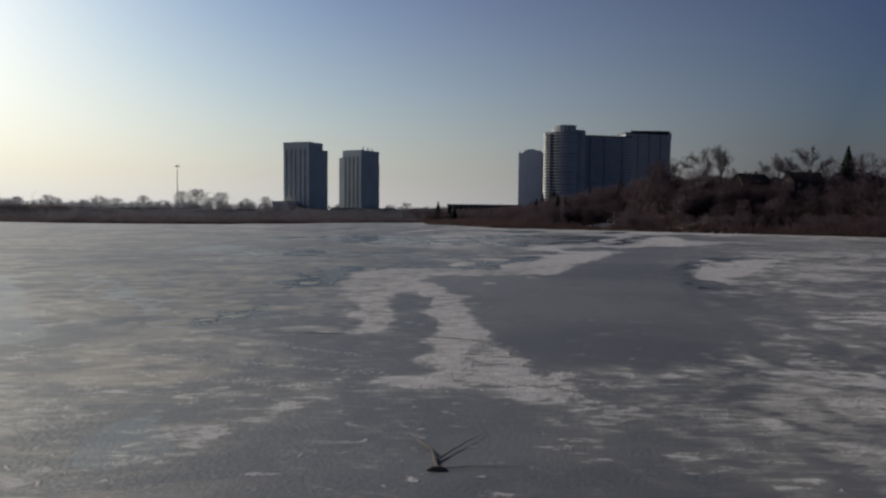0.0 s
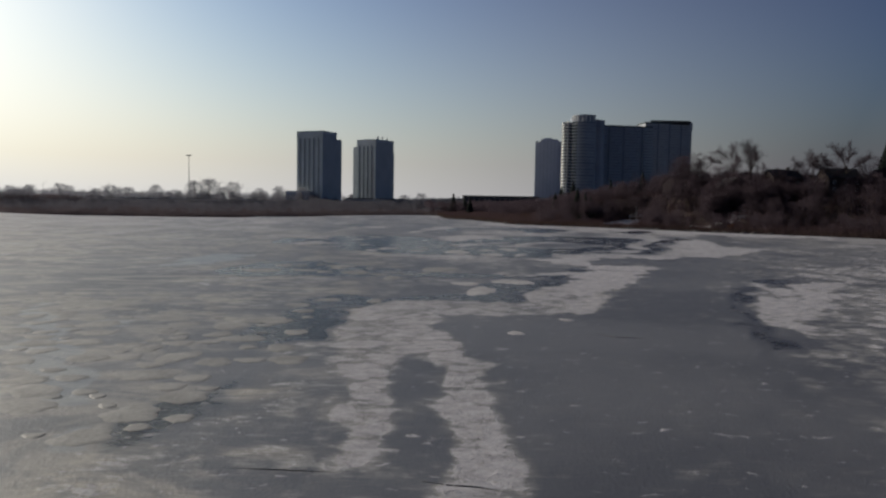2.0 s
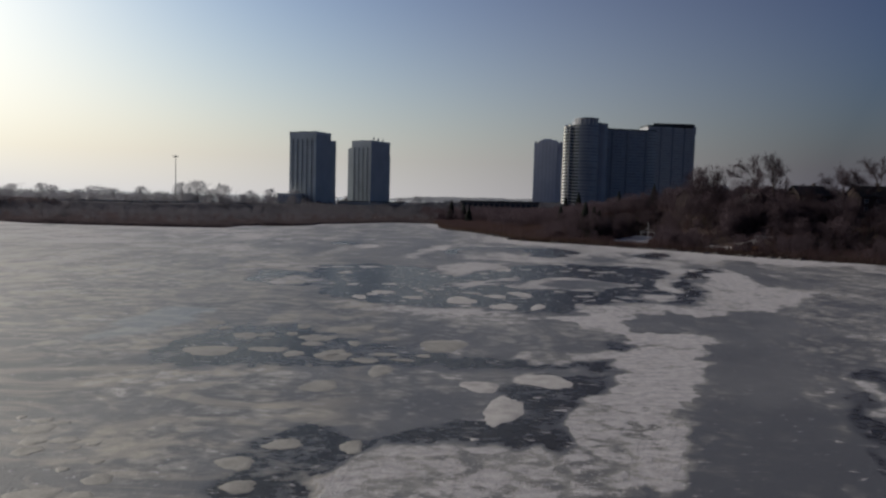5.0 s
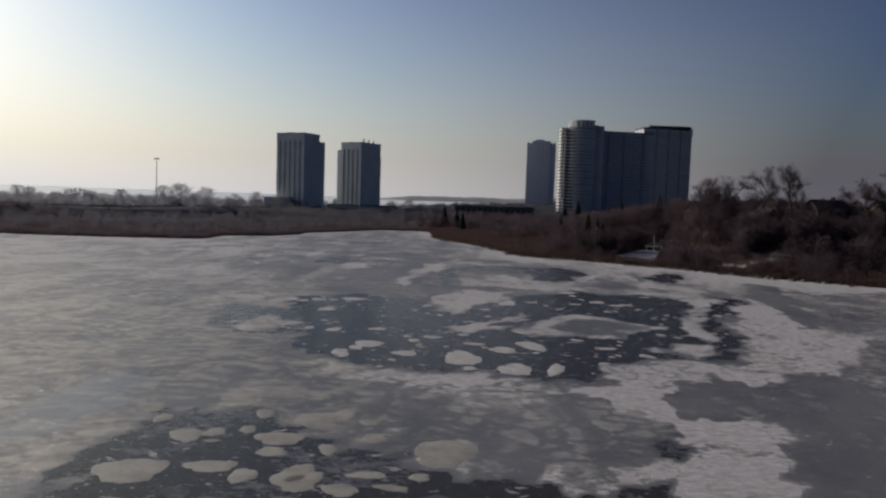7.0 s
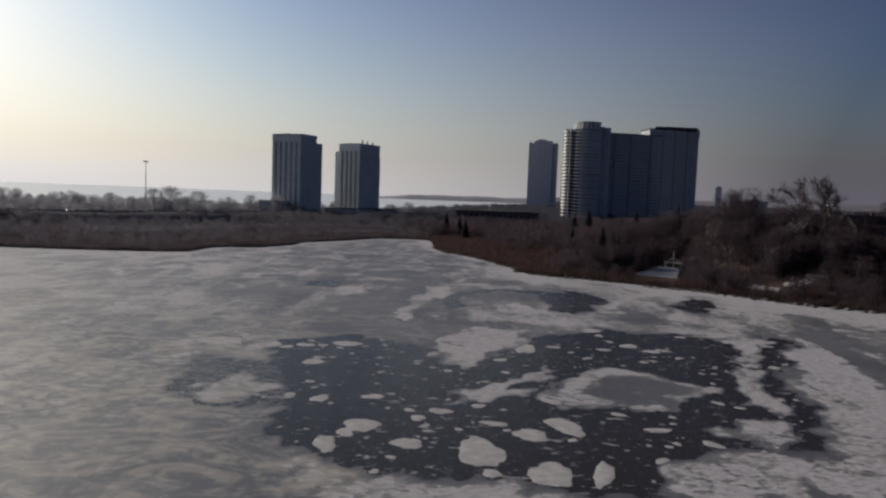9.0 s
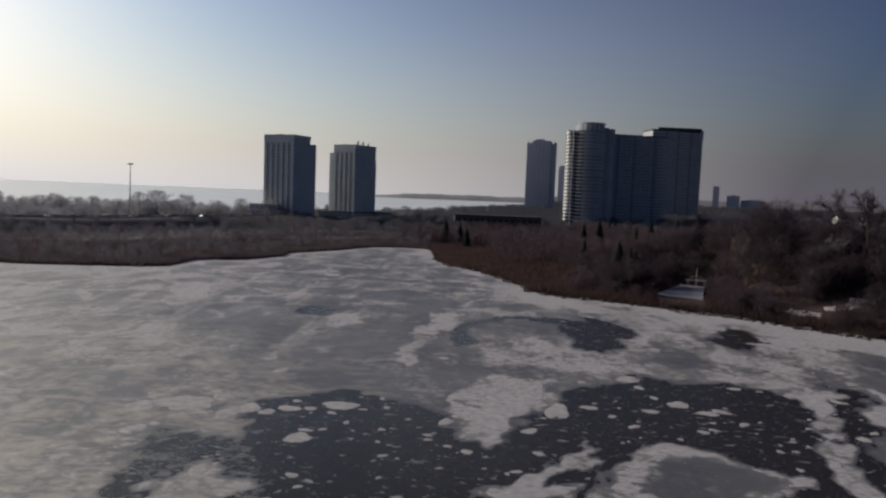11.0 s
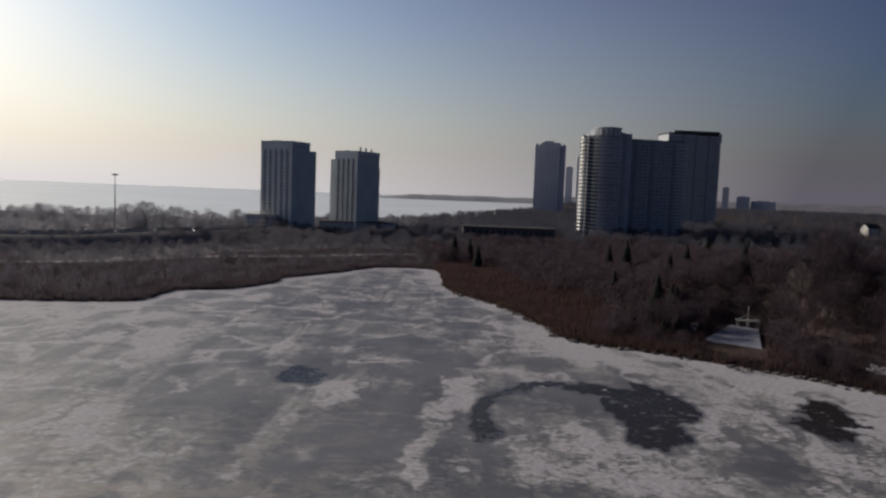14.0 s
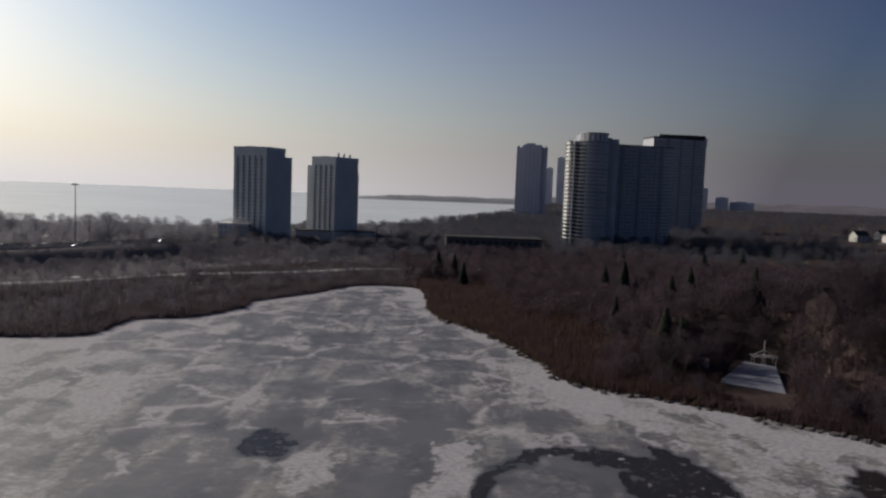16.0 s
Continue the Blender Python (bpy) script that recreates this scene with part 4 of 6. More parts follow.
place_tree("tall_tree", VASE, TALL, "tall bare tree with bare forked limbs and a twiggy top", "tree", "tall trees by the houses", 4, TWIG)
place_tree("bare_tree", OLD, RIDGE, "bare deciduous tree with a dense rounded crown", "tree", "old trees on the ridge", 1, TWIG)

# rounded trees along the highway and the lake front
rng = np.random.default_rng(7)
ROADSIDE = [(-230.4, 645, 21), (-217.4, 645, 23), (-197, 645, 18.5), (-170, 700, 15), (-153, 722, 15), (-248, 645, 13.5), (-265.7, 647, 16.5), (-289, 645, 14.5), (-305, 645, 17), (-238, 655, 13),
            (-60, 830, 17), (-48, 850, 14), (-40, 820, 18), (-207, 650, 13), (-277, 660, 12), (-186, 690, 13), (-320, 650, 13)]
ROADSIDE += [(-345 - 19 * i + rng.uniform(-6, 6), 690 + rng.uniform(-45, 60), rng.uniform(11, 18)) for i in range(13)]
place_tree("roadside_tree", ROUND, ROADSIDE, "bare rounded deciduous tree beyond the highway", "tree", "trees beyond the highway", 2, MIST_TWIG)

# conifers
for i, (x, y, h) in enumerate([(175, 314, 22), (70, 455, 17), (64, 462, 15), (62, 366, 15), (59, 371, 16), (66, 374, 13), (-3, 560, 16), (6, 566, 14), (98, 400, 14), (52, 400, 12), (118, 388, 13), (9, 530, 13), (87, 428, 15), (82, 433, 12), (136, 540, 17), (186, 605, 16), (105, 582, 15)]):
    trunk, v, f = spruce(40 + i, h)
    root = thing("spruce", "dark green spruce standing among bare trees", "conifer", "spruces", (x, y, float(land(x, y))))
    part("trunk", trunk, root, mat=BARK)
    part("crown", array_mesh("crown", v, f, NEEDLE), root)

# woods on the west bank
x, y, d = scattered(31, 12500, -25, 330, 190, 680, lambda x, y, d: (d > 7 + 26 * ease(y, 345, 400)) & (d < 210) & (from_line(x, y, np.array([(70, 336), (76, 349), (87, 370)], float), False) > 9) & (from_line(x, y, np.array([(64, 356), (70, 378)], float), False) > 5) & ~((x > 94) & (x < 109) & (y > 304) & (y < 325)))
keep = np.random.default_rng(5).random(len(x)) < np.where(d < 110, 0.55, 0.32)
x, y, d = x[keep], y[keep], d[keep]
screen = np.random.default_rng(8)
x, y = np.concatenate([x, screen.uniform(106, 125, 46), screen.uniform(124, 152, 34)]), np.concatenate([y, screen.uniform(322, 333, 46), screen.uniform(311, 321, 34)])
d = np.concatenate([d, np.full(80, 60.0)])
hs = np.random.default_rng(6).uniform(7.5, 13.0, len(x)) * np.where(d < 28, 0.6, np.where((x > 104) & (x < 152) & (y > 311) & (y < 334), np.where(x < 126, 0.95, 0.7), np.where((x > 90) & (y < 380), 0.85, np.where(x < 92, 0.78, 1.0))))
woods = tagged(new("woods", array_mesh("woods", *joined([merged(*t) for t in YOUNG], x, y, hs, 9), TWIG)),
               "dense bare brown woods on the bank", "woods", kind="stuff")

# thickets round the south end and along the embankment
x, y, d = scattered(32, 11000, -460, 120, 385, 1000,
                    lambda x, y, d: (d > 7) & (from_line(x, y, HIGHWAY, False) > 15) & (from_line(x, y, LANE, False) > 5) & (x < np.where(y < 570, -14, 20)) & (y < coast(x) - 30) & ((x > np.interp(y, HIGHWAY[:, 1], HIGHWAY[:, 0])) | (np.sin(x * 0.11) * np.sin(y * 0.13) > 0.1)))
edge = from_line(x, y, HIGHWAY, False)
keep = np.random.default_rng(15).random(len(x)) < np.where(edge < 60, 0.75, np.where(y < 560, 0.5, 0.4))
x, y = x[keep], y[keep]
past = x < np.interp(y, HIGHWAY[:, 1], HIGHWAY[:, 0])
hs = np.random.default_rng(18).uniform(6.5, 11.5, past.sum())
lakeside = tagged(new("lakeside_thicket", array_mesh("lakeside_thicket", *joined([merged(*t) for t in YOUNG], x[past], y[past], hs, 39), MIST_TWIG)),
                  "leafless thicket between highway and lake, haze painted as blue-grey", "thicket", kind="stuff")
x, y = x[~past], y[~past]
hs = np.random.default_rng(16).uniform(3.5, 7.0, len(x)) + 3.0 * (y > 600)
thicket = tagged(new("thicket", array_mesh("thicket", *joined([merged(*t) for t in YOUNG], x, y, hs, 19), HAZED_TWIG)),
                 "leafless grey-brown thicket between pond and highway, paled for haze", "thicket", kind="stuff")

# woods farther off
x, y, d = scattered(33, 5200, -80, 1500, 640, 2600, lambda x, y, d: (y < coast(x) - 20) & (x < 0.75 * y + 250) & (x > -60 + 0.0 * y))
x2, y2, d2 = scattered(34, 3400, -75, 330, 620, 1700, lambda x, y, d: (y < coast(x) - 15) & ((y > 690) | (x < 0) | (x > 80)))
x, y = np.concatenate([x, x2]), np.concatenate([y, y2])
hs = np.random.default_rng(17).uniform(6, 12, len(x))
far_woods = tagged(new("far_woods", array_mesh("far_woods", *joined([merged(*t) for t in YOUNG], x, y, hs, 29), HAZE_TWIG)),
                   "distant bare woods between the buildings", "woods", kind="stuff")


def tufts(seed, count, x0, x1, y0, y1, test, low, high, width, stems):
    """Upright stems in loose clumps."""
    x, y, d = scattered(seed, count, x0, x1, y0, y1, test)
    rng = np.random.default_rng(seed + 1)
    n = len(x)
    x, y = np.repeat(x, stems) + rng.normal(0, 0.35, n * stems), np.repeat(y, stems) + rng.normal(0, 0.35, n * stems)
    z = np.maximum(np.repeat(land(x[::stems], y[::stems]), stems), 0.0)
    m = n * stems
    h, a = rng.uniform(low, high, m), rng.uniform(0, 6.283, m)
    dx, dy = np.cos(a) * width, np.sin(a) * width
    lean_x, lean_y = rng.normal(0, 0.16, m) * h, rng.normal(0, 0.16, m) * h
    v = np.stack([np.stack([x - dx, y - dy, z - 0.1], 1), np.stack([x + dx, y + dy, z - 0.1], 1), np.stack([x + lean_x, y + lean_y, z + h], 1)], 1).reshape(-1, 3)
    return v, np.arange(3 * m).reshape(-1, 3)


marsh = tagged(new("marsh_reeds", array_mesh("marsh_reeds", *tufts(51, 62000, -330, -14, 360, 560, lambda x, y, d: (d > 0.2) & (d < 30), 1.2, 2.4, 0.11, 9), MARSH)),
               "pale dry reeds round the south end of the pond", "reeds", kind="stuff")
reeds = tagged(new("reeds", array_mesh("reeds", *tufts(53, 30000, -25, 150, 235, 540, lambda x, y, d: (d > 0.2) & (d < 9) & (from_line(x, y, np.array([(70, 336), (76, 349), (87, 370)], float), False) > 7.5), 0.9, 2.0, 0.11, 8), REED)),
               "dry brown reeds along the west shore", "reeds", kind="stuff")
scrub = tagged(new("marsh_scrub", array_mesh("marsh_scrub", *tufts(54, 30000, -330, -14, 370, 640, lambda x, y, d: (d > 4) & (d < 90) & (from_line(x, y, LANE, False) > 6), 1.0, 3.2, 0.09, 8), MARSH)),
               "greyish leafless scrub in the marsh", "scrub", kind="stuff")
brush = tagged(new("brush", array_mesh("brush", *tufts(52, 30000, -20, 200, 235, 640, lambda x, y, d: (d > 2) & (d < 75) & (from_line(x, y, np.array([(70, 336), (76, 349), (87, 370)], float), False) > 7.5) & ~((x > 92) & (x < 110) & (y > 310) & (y < 327)), 1.0, 3.4, 0.09, 8), BRUSH)),
               "reddish-brown leafless brush on the west bank", "brush", kind="stuff")


sedge = tagged(new("sedge", array_mesh("sedge", *tufts(57, 26000, -22, 70, 335, 540, lambda x, y, d: (d > 1.0) & (d < 12 + 32 * ease(y, 345, 400)), 0.8, 1.9, 0.10, 8), SEDGE)),
               "low tawny dead sedge between the ice and the woods", "sedge", kind="stuff")


# ---- towers ----
def axes(deg):
    """Plan axes: u turned by deg from +x, v a quarter turn on."""
    c, s = math.cos(radians(deg)), math.sin(radians(deg))
    return (c, s), (-s, c)


def slab_tower(label, corner, deg, wide, deep, step, base, top, step_top, columns, shoulder=0.0, stacks=()):
    """A point block whose front has dark window columns between pale piers; a lower step behind, and a roof box."""
    u, v = axes(deg)
    root = thing("apartment_tower", label, "building", "twin towers", (*corner, base))
    rise = top - base
    o = (0, 0)
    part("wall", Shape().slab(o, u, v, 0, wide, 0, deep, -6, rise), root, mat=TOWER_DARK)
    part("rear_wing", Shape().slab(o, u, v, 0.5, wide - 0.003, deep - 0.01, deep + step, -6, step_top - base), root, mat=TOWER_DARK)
    if shoulder:
        part("side_wing", Shape().slab(o, u, v, -shoulder, 0.01, 1.5, deep - 2, -6, rise - 7), root, mat=TOWER_GREY)
    part("parapet", Shape().slab(o, u, v, -0.25, wide + 0.25, -0.95, 0.0, rise - 6.5, rise + 0.4).slab(o, u, v, wide, wide + 0.25, 0, deep + 0.2, rise - 2, rise + 0.4), root, mat=TOWER_GREY)
    bay = wide / (columns + 0.5)
    for i in range(columns + 1):
        a = bay * i
        part("pier", Shape().slab(o, u, v, a, a + bay * (0.55 if i < columns else 0.5), -0.9, 0.0, -6, rise - 6.4), root, mat=TOWER_GREY)
    storey = 2.9
    pane = Shape().slab((0, 0), u, v, 0.15, bay * 0.45 - 0.15, -0.12, 0.0, 0.0, 1.75).mesh("window", HAZED_TOWER_GLASS)
    sill = Shape().slab((0, 0), u, v, 0.0, bay * 0.45, -0.55, 0.0, 0.0, 0.95).mesh("spandrel", TOWER_GREY)
    side = Shape().slab((0, 0), u, v, 0.0, 0.1, 0.0, 1.6, 0.0, 1.4).mesh("window", FAR_GLASS)
    for s in range(int((rise - 7.5) / storey)):
        for i in range(columns):
            a = bay * (i + 0.55)
            part("window", pane, root, at=(u[0] * a, u[1] * a, s * storey + 1.0))
            part("spandrel", sill, root, at=(u[0] * a, u[1] * a, s * storey))
        for b in (deep * 0.3, deep * 0.65):
            part("window", side, root, at=(u[0] * (wide - 0.04) + v[0] * b, u[1] * (wide - 0.04) + v[1] * b, s * storey + 0.9))
    for a, b, h in stacks:
        part("flue", Shape().tube([(u[0] * a + v[0] * b, u[1] * a + v[1] * b, rise - 0.1), (u[0] * a + v[0] * b, u[1] * a + v[1] * b, rise + h)], [0.85, 0.85], 10), root, mat=TOWER_DARK)
    part("roof_box", Shape().slab(o, u, v, wide * 0.25, wide * 0.5, 3, 9, rise - 0.1, rise + 1.0), root, mat=TOWER_DARK)
    return root


slab_tower("grey concrete apartment tower with dark window columns", (-160.0, 735.0), -25.5, 30.8, 23.0, 9.0, 7.0, 76.6, 70.4, 5)
slab_tower("grey concrete apartment tower with three roof flues", (-106.8, 783.0), -32.0, 24.9, 30.4, 1.0, 7.0, 73.2, 60.0, 4, shoulder=7.0,
           stacks=[(20, 9, 4.0), (20, 16.5, 3.8), (20, 24.5, 3.2)])

podium = thing("podium", "low pale concrete podium below the towers", "building", at=(-165, 722, 8))
part("wall", Shape().box(-4, 20, 0, 24, -4, 10), podium, mat=BALCONY)
for i in range(6):
    for s in range(2):
        part("window", Shape().box(-2.5 + i * 3.7, 0 + i * 3.7, -0.15, 0.0, 1.5 + s * 4, 4 + s * 4), podium, mat=FAR_GLASS)
low = thing("low_block", "long low dark block linking the towers", "building", at=(-118, 760, 7))
part("wall", Shape().box(0, 66, 10, 40, -4, 4.5), low, mat=TOWER_DARK)
part("roof_edge", Shape().box(-0.4, 66.4, 9.6, 40.4, 4.5, 5.2), low, mat=ROOF)


def curve(cx, cy, rx, ry, a0, a1, n):
    return [(cx + rx * math.cos(radians(a0 + (a1 - a0) * i / n)), cy + ry * math.sin(radians(a0 + (a1 - a0) * i / n))) for i in range(n + 1)]


def curved_tower():
    """A rounded glass tower with pale balcony edges at one end."""
    root = thing("condominium_tower", "rounded dark glass tower with pale stacked balconies", "building", "condominium block", (4.5, 0, 12))
    rise = 84.0
    plan = curve(127, 790, 14.5, 16, 180, 330, 18) + [(144, 798), (144, 815), (112.5, 815)]
    part("glass_wall", Shape().prism(plan, -8, rise), root, mat=CURTAIN)
    part("recess", Shape().box(108.2, 113.5, 784, 812, -8, rise - 1), root, mat=GLASS)
    part("pale_fin", Shape().box(109.7, 110.7, 781.5, 783.99, -8, rise + 0.5), root, mat=BALCONY)
    # floor bands pale sunward, greyer round the curve: lit side put into colour
    band = Shape().prism(curve(127, 790, 15.0, 16.5, 176, 222, 12) + curve(127, 790, 14.0, 15.5, 222, 176, 12), 0, 0.8).mesh("floor_band", BALCONY)
    grey_band = Shape().prism(curve(127, 790, 15.0, 16.5, 222.2, 268, 12) + curve(127, 790, 14.0, 15.5, 268, 222.2, 12), 0, 0.8).mesh("floor_band", HAZED_PANEL)
    glazing = Shape().prism(curve(127, 790, 14.7, 16.2, 238, 328, 12) + curve(127, 790, 14.0, 15.5, 328, 238, 12), 0, 1.5).mesh("window_band", BAND_GLASS)
    shaded = Shape().prism(curve(127, 790, 14.7, 16.2, 178, 237.8, 10) + curve(127, 790, 14.0, 15.5, 237.8, 178, 10), 0, 1.9).mesh("window_band", GLASS)
    tray = Shape().box(0, 3.4, 0, 13, 0, 0.3).box(0, 3.4, 0, 0.2, 0.3, 1.3).box(0, 0.2, 0.2, 13, 0.3, 1.3).mesh("balcony", BALCONY)
    slot = Shape().box(0, 2.4, 0, 1.2, 0, 1.1).mesh("balcony", BALCONY)
    storeys = 26
    step = rise / storeys
    for s in range(storeys):
        part("floor_band", band, root, at=(0, 0, s * step))
        part("floor_band", grey_band, root, at=(0, 0, s * step))
        part("window_band", glazing, root, at=(0, 0, s * step + 0.9))
        part("window_band", shaded, root, at=(0, 0, s * step + 0.9))
        part("balcony", tray, root, at=(106.0, 782.5, s * step + 0.2))
        part("balcony", slot, root, at=(111.2, 782.7, s * step + 0.2))
    crown = curve(128.5, 791, 12.0, 13.5, 180, 335, 16) + [(140, 800), (140, 812), (117, 812)]
    part("penthouse", Shape().prism(crown, rise - 0.05, rise + 6.4), root, mat=BAND_GLASS)
    part("crown_band", Shape().prism(curve(128.5, 791, 12.6, 14.1, 178, 335, 16) + curve(128.5, 791, 11.5, 13.0, 335, 178, 16), rise + 6.0, rise + 7.0), root, mat=CURTAIN)
    part("stepped_wing", Shape().prism([(139.6, 787)] + curve(144.5, 794, 6.5, 7.0, -90, 0, 6) + [(151, 815), (139.6, 815)], -8, rise + 2.6), root, mat=CURTAIN)
    part("stepped_roof", Shape().box(140.5, 146, 798, 812, rise + 2.55, rise + 4.4), root, mat=BAND_GLASS)
    for i in range(7):
        a = radians(190 + 20 * i)
        x, y = 128.5 + 12.2 * math.cos(a), 791 + 13.7 * math.sin(a)
        part("crown_post", Shape().box(x - 0.35, x + 0.35, y - 0.35, y + 0.35, rise, rise + 6.0), root, mat=BALCONY)
    part("rail", Shape().box(106, 117, 789.6, 790.2, rise - 2, rise + 0.2), root, mat=BALCONY)
    return root


curved_tower()


def glass_block(label, origin, deg, wide, deep, base, top, bays, storey, cap, pale=0):
    """A broad slab of glass with upright fins and floor lines, and a dark cap storey."""
    u, v = axes(deg)
    root = thing("condominium_slab", label, "building", "condominium block", (*origin, base))
    rise = top - base
    part("glass_wall", Shape().slab((0, 0), u, v, 0, wide, 0, deep, -8, rise), root, mat=HAZED_PANEL)
    part("cap", Shape().slab((0, 0), u, v, -0.4, wide + 0.4, -0.5, deep, rise - 0.02, rise + cap), root, mat=GLASS)
    fin = Shape().slab((0, 0), u, v, 0, 0.5, -0.45, 0.0, -8, rise - 0.5).mesh("fin", MULLION)
    for i in range(bays + 1):
        a = (wide - 0.5) * i / bays
        part("fin", fin, root, at=(u[0] * a, u[1] * a, 0))
    line = Shape().slab((0, 0), u, v, 0.5, wide - 0.5, -0.2, 0.0, 0, 0.45).mesh("floor_line", MULLION)
    for s in range(int(rise / storey)):
        part("floor_line", line, root, at=(0, 0, s * storey + 0.4))
    pane = Shape().slab((0, 0), u, v, 0.0, wide / bays - 0.9, -0.14, 0.0, 0, storey * 0.5).mesh("window", BAND_GLASS)
    for s in range(int(rise / storey)):
        for i in range(bays):
            a = (wide - 0.5) * i / bays + 0.7
            part("window", pane, root, at=(u[0] * a, u[1] * a, s * storey + 1.2))
    # strips standing proud, the shade of balcony recesses put into their colour
    for i in (bays // 4, bays // 2, bays - 3):
        a = (wide - 0.5) * i / bays
        part("recess", Shape().slab((0, 0), u, v, a + 0.6, a + 3.0, -0.3, 0.0, -8, rise - 0.6), root, mat=RECESS_SHADE)
    tray = Shape().slab((0, 0), u, v, wide - pale, wide, -1.4, 0.0, 0.0, 1.1).mesh("balcony", TOWER_GREY)
    for s in range(int(rise / storey) if pale else 0):
        part("balcony", tray, root, at=(0, 0, s * storey + 0.4))
    return root


glass_block("broad dark glass apartment slab joined to a rounded tower", (146, 812), 12.0, 70, 22, 12, 95.4, 16, 3.2, 1.2, pale=9)
back_block = glass_block("tall dark glass tower behind the broad slab", (252, 1004), 8.0, 66, 28, 12, 119.5, 12, 3.4, 2.2)
part("penthouse", Shape().prism([(8, 4)] + curve(52, 12, 13, 7, -90, 60, 8) + [(20, 24)], 107.3, 112.5), back_block, mat=ROOF)
part("corner_band", Shape().slab((0, 0), *axes(8.0), 60, 66.6, -0.9, 4, 100, 110), back_block, mat=MULLION)


def far_tower(label, x, y, wide, deep, top, mat, bays, rows, notch=0.0):
    root = thing("distant_tower", label, "building", "distant towers", (x, y, 10), -math.degrees(math.atan2(x + 10, y - 120)))
    rise = top - 10
    if notch:
        part("wall", Shape().box(0, wide, 4, deep, -12, rise - notch), root, mat=mat)
        part("core", Shape().box(wide * 0.2, wide * 0.8, 0, deep - 2, -12, rise), root, mat=mat)
        part("roof_box", Shape().box(wide * 0.3, wide * 0.6, 4, 12, rise - 0.1, rise + notch * 0.6), root, mat=FAR_TOWER)
    else:
        part("wall", Shape().box(0, wide, 0, deep, -12, rise), root, mat=mat)
        part("roof_box", Shape().box(wide * 0.25, wide * 0.7, 3, deep * 0.6, rise - 0.1, rise + 3), root, mat=FAR_TOWER)
    gap = wide / bays
    front = 0.0 if not notch else 4.0
    pane = Shape().box(0.25 * gap, 0.75 * gap, -0.3, 0.0, 0, rise / rows * 0.55).mesh("window", FAR_GLASS)
    for i in range(bays):
        inner = notch and 0.2 * wide - gap * 0.5 < i * gap < 0.8 * wide - gap * 0.5
        for s in range(rows):
            part("window", pane, root, at=(i * gap, 0.0 if (inner or not notch) else front, s * rise / rows))


far_tower("distant grey apartment tower with haze painted into its tone", 160, 1530, 58, 40, 142, FAR_TOWER, 8, 26, notch=5)
far_tower("distant tower paled by painted haze", 415, 2700, 24, 24, 144, FAR_TOWER_B, 4, 20)
far_tower("distant tower paled by painted haze", 508, 3000, 32, 24, 198, FAR_TOWER_B, 4, 24)
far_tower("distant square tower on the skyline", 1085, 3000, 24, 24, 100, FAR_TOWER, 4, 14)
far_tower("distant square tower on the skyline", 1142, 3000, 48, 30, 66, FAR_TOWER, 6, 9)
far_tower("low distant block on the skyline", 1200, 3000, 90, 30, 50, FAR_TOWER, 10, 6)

# low far shores
def ridge(name, label, points, heights, depth, mat):
    p = np.array(points, float)
    n = 120
    t = np.linspace(0, len(p) - 1, n)
    x, y = np.interp(t, range(len(p)), p[:, 0]), np.interp(t, range(len(p)), p[:, 1])
    z = np.interp(t, range(len(p)), heights)
    z = z * (1 + 0.03 * np.sin(t * 9.1) + 0.02 * np.sin(t * 23.7)) + np.random.default_rng(3).uniform(0, 2.5, n)
    s = Shape()
    for k, (dy, f) in enumerate(((0, 0.0), (depth * 0.3, 0.75), (depth, 1.0))):
        s.v += [(x[i], y[i] + dy, z[i] * f - 1) for i in range(n)]
    s.f = [(k * n + i, k * n + i + 1, (k + 1) * n + i + 1, (k + 1) * n + i) for k in range(2) for i in range(n - 1)]
    return tagged(new(name, s.mesh(name, mat, True)), label, "distant shore", kind="structure")


ridge("far_shore_east", "low wooded shore across the lake, paled for haze", [(-320, 3420), (-150, 3400), (80, 3400), (430, 3400), (700, 3500)], [8, 24, 26, 26, 26], 160, FAR_LAND)
ridge("far_shore_west", "low wooded rise on the skyline, greyed for haze", [(600, 3900), (1000, 3800), (1600, 3400), (2600, 2900), (3800, 2500)], [36, 42, 46, 56, 62], 400, FAR_RISE)

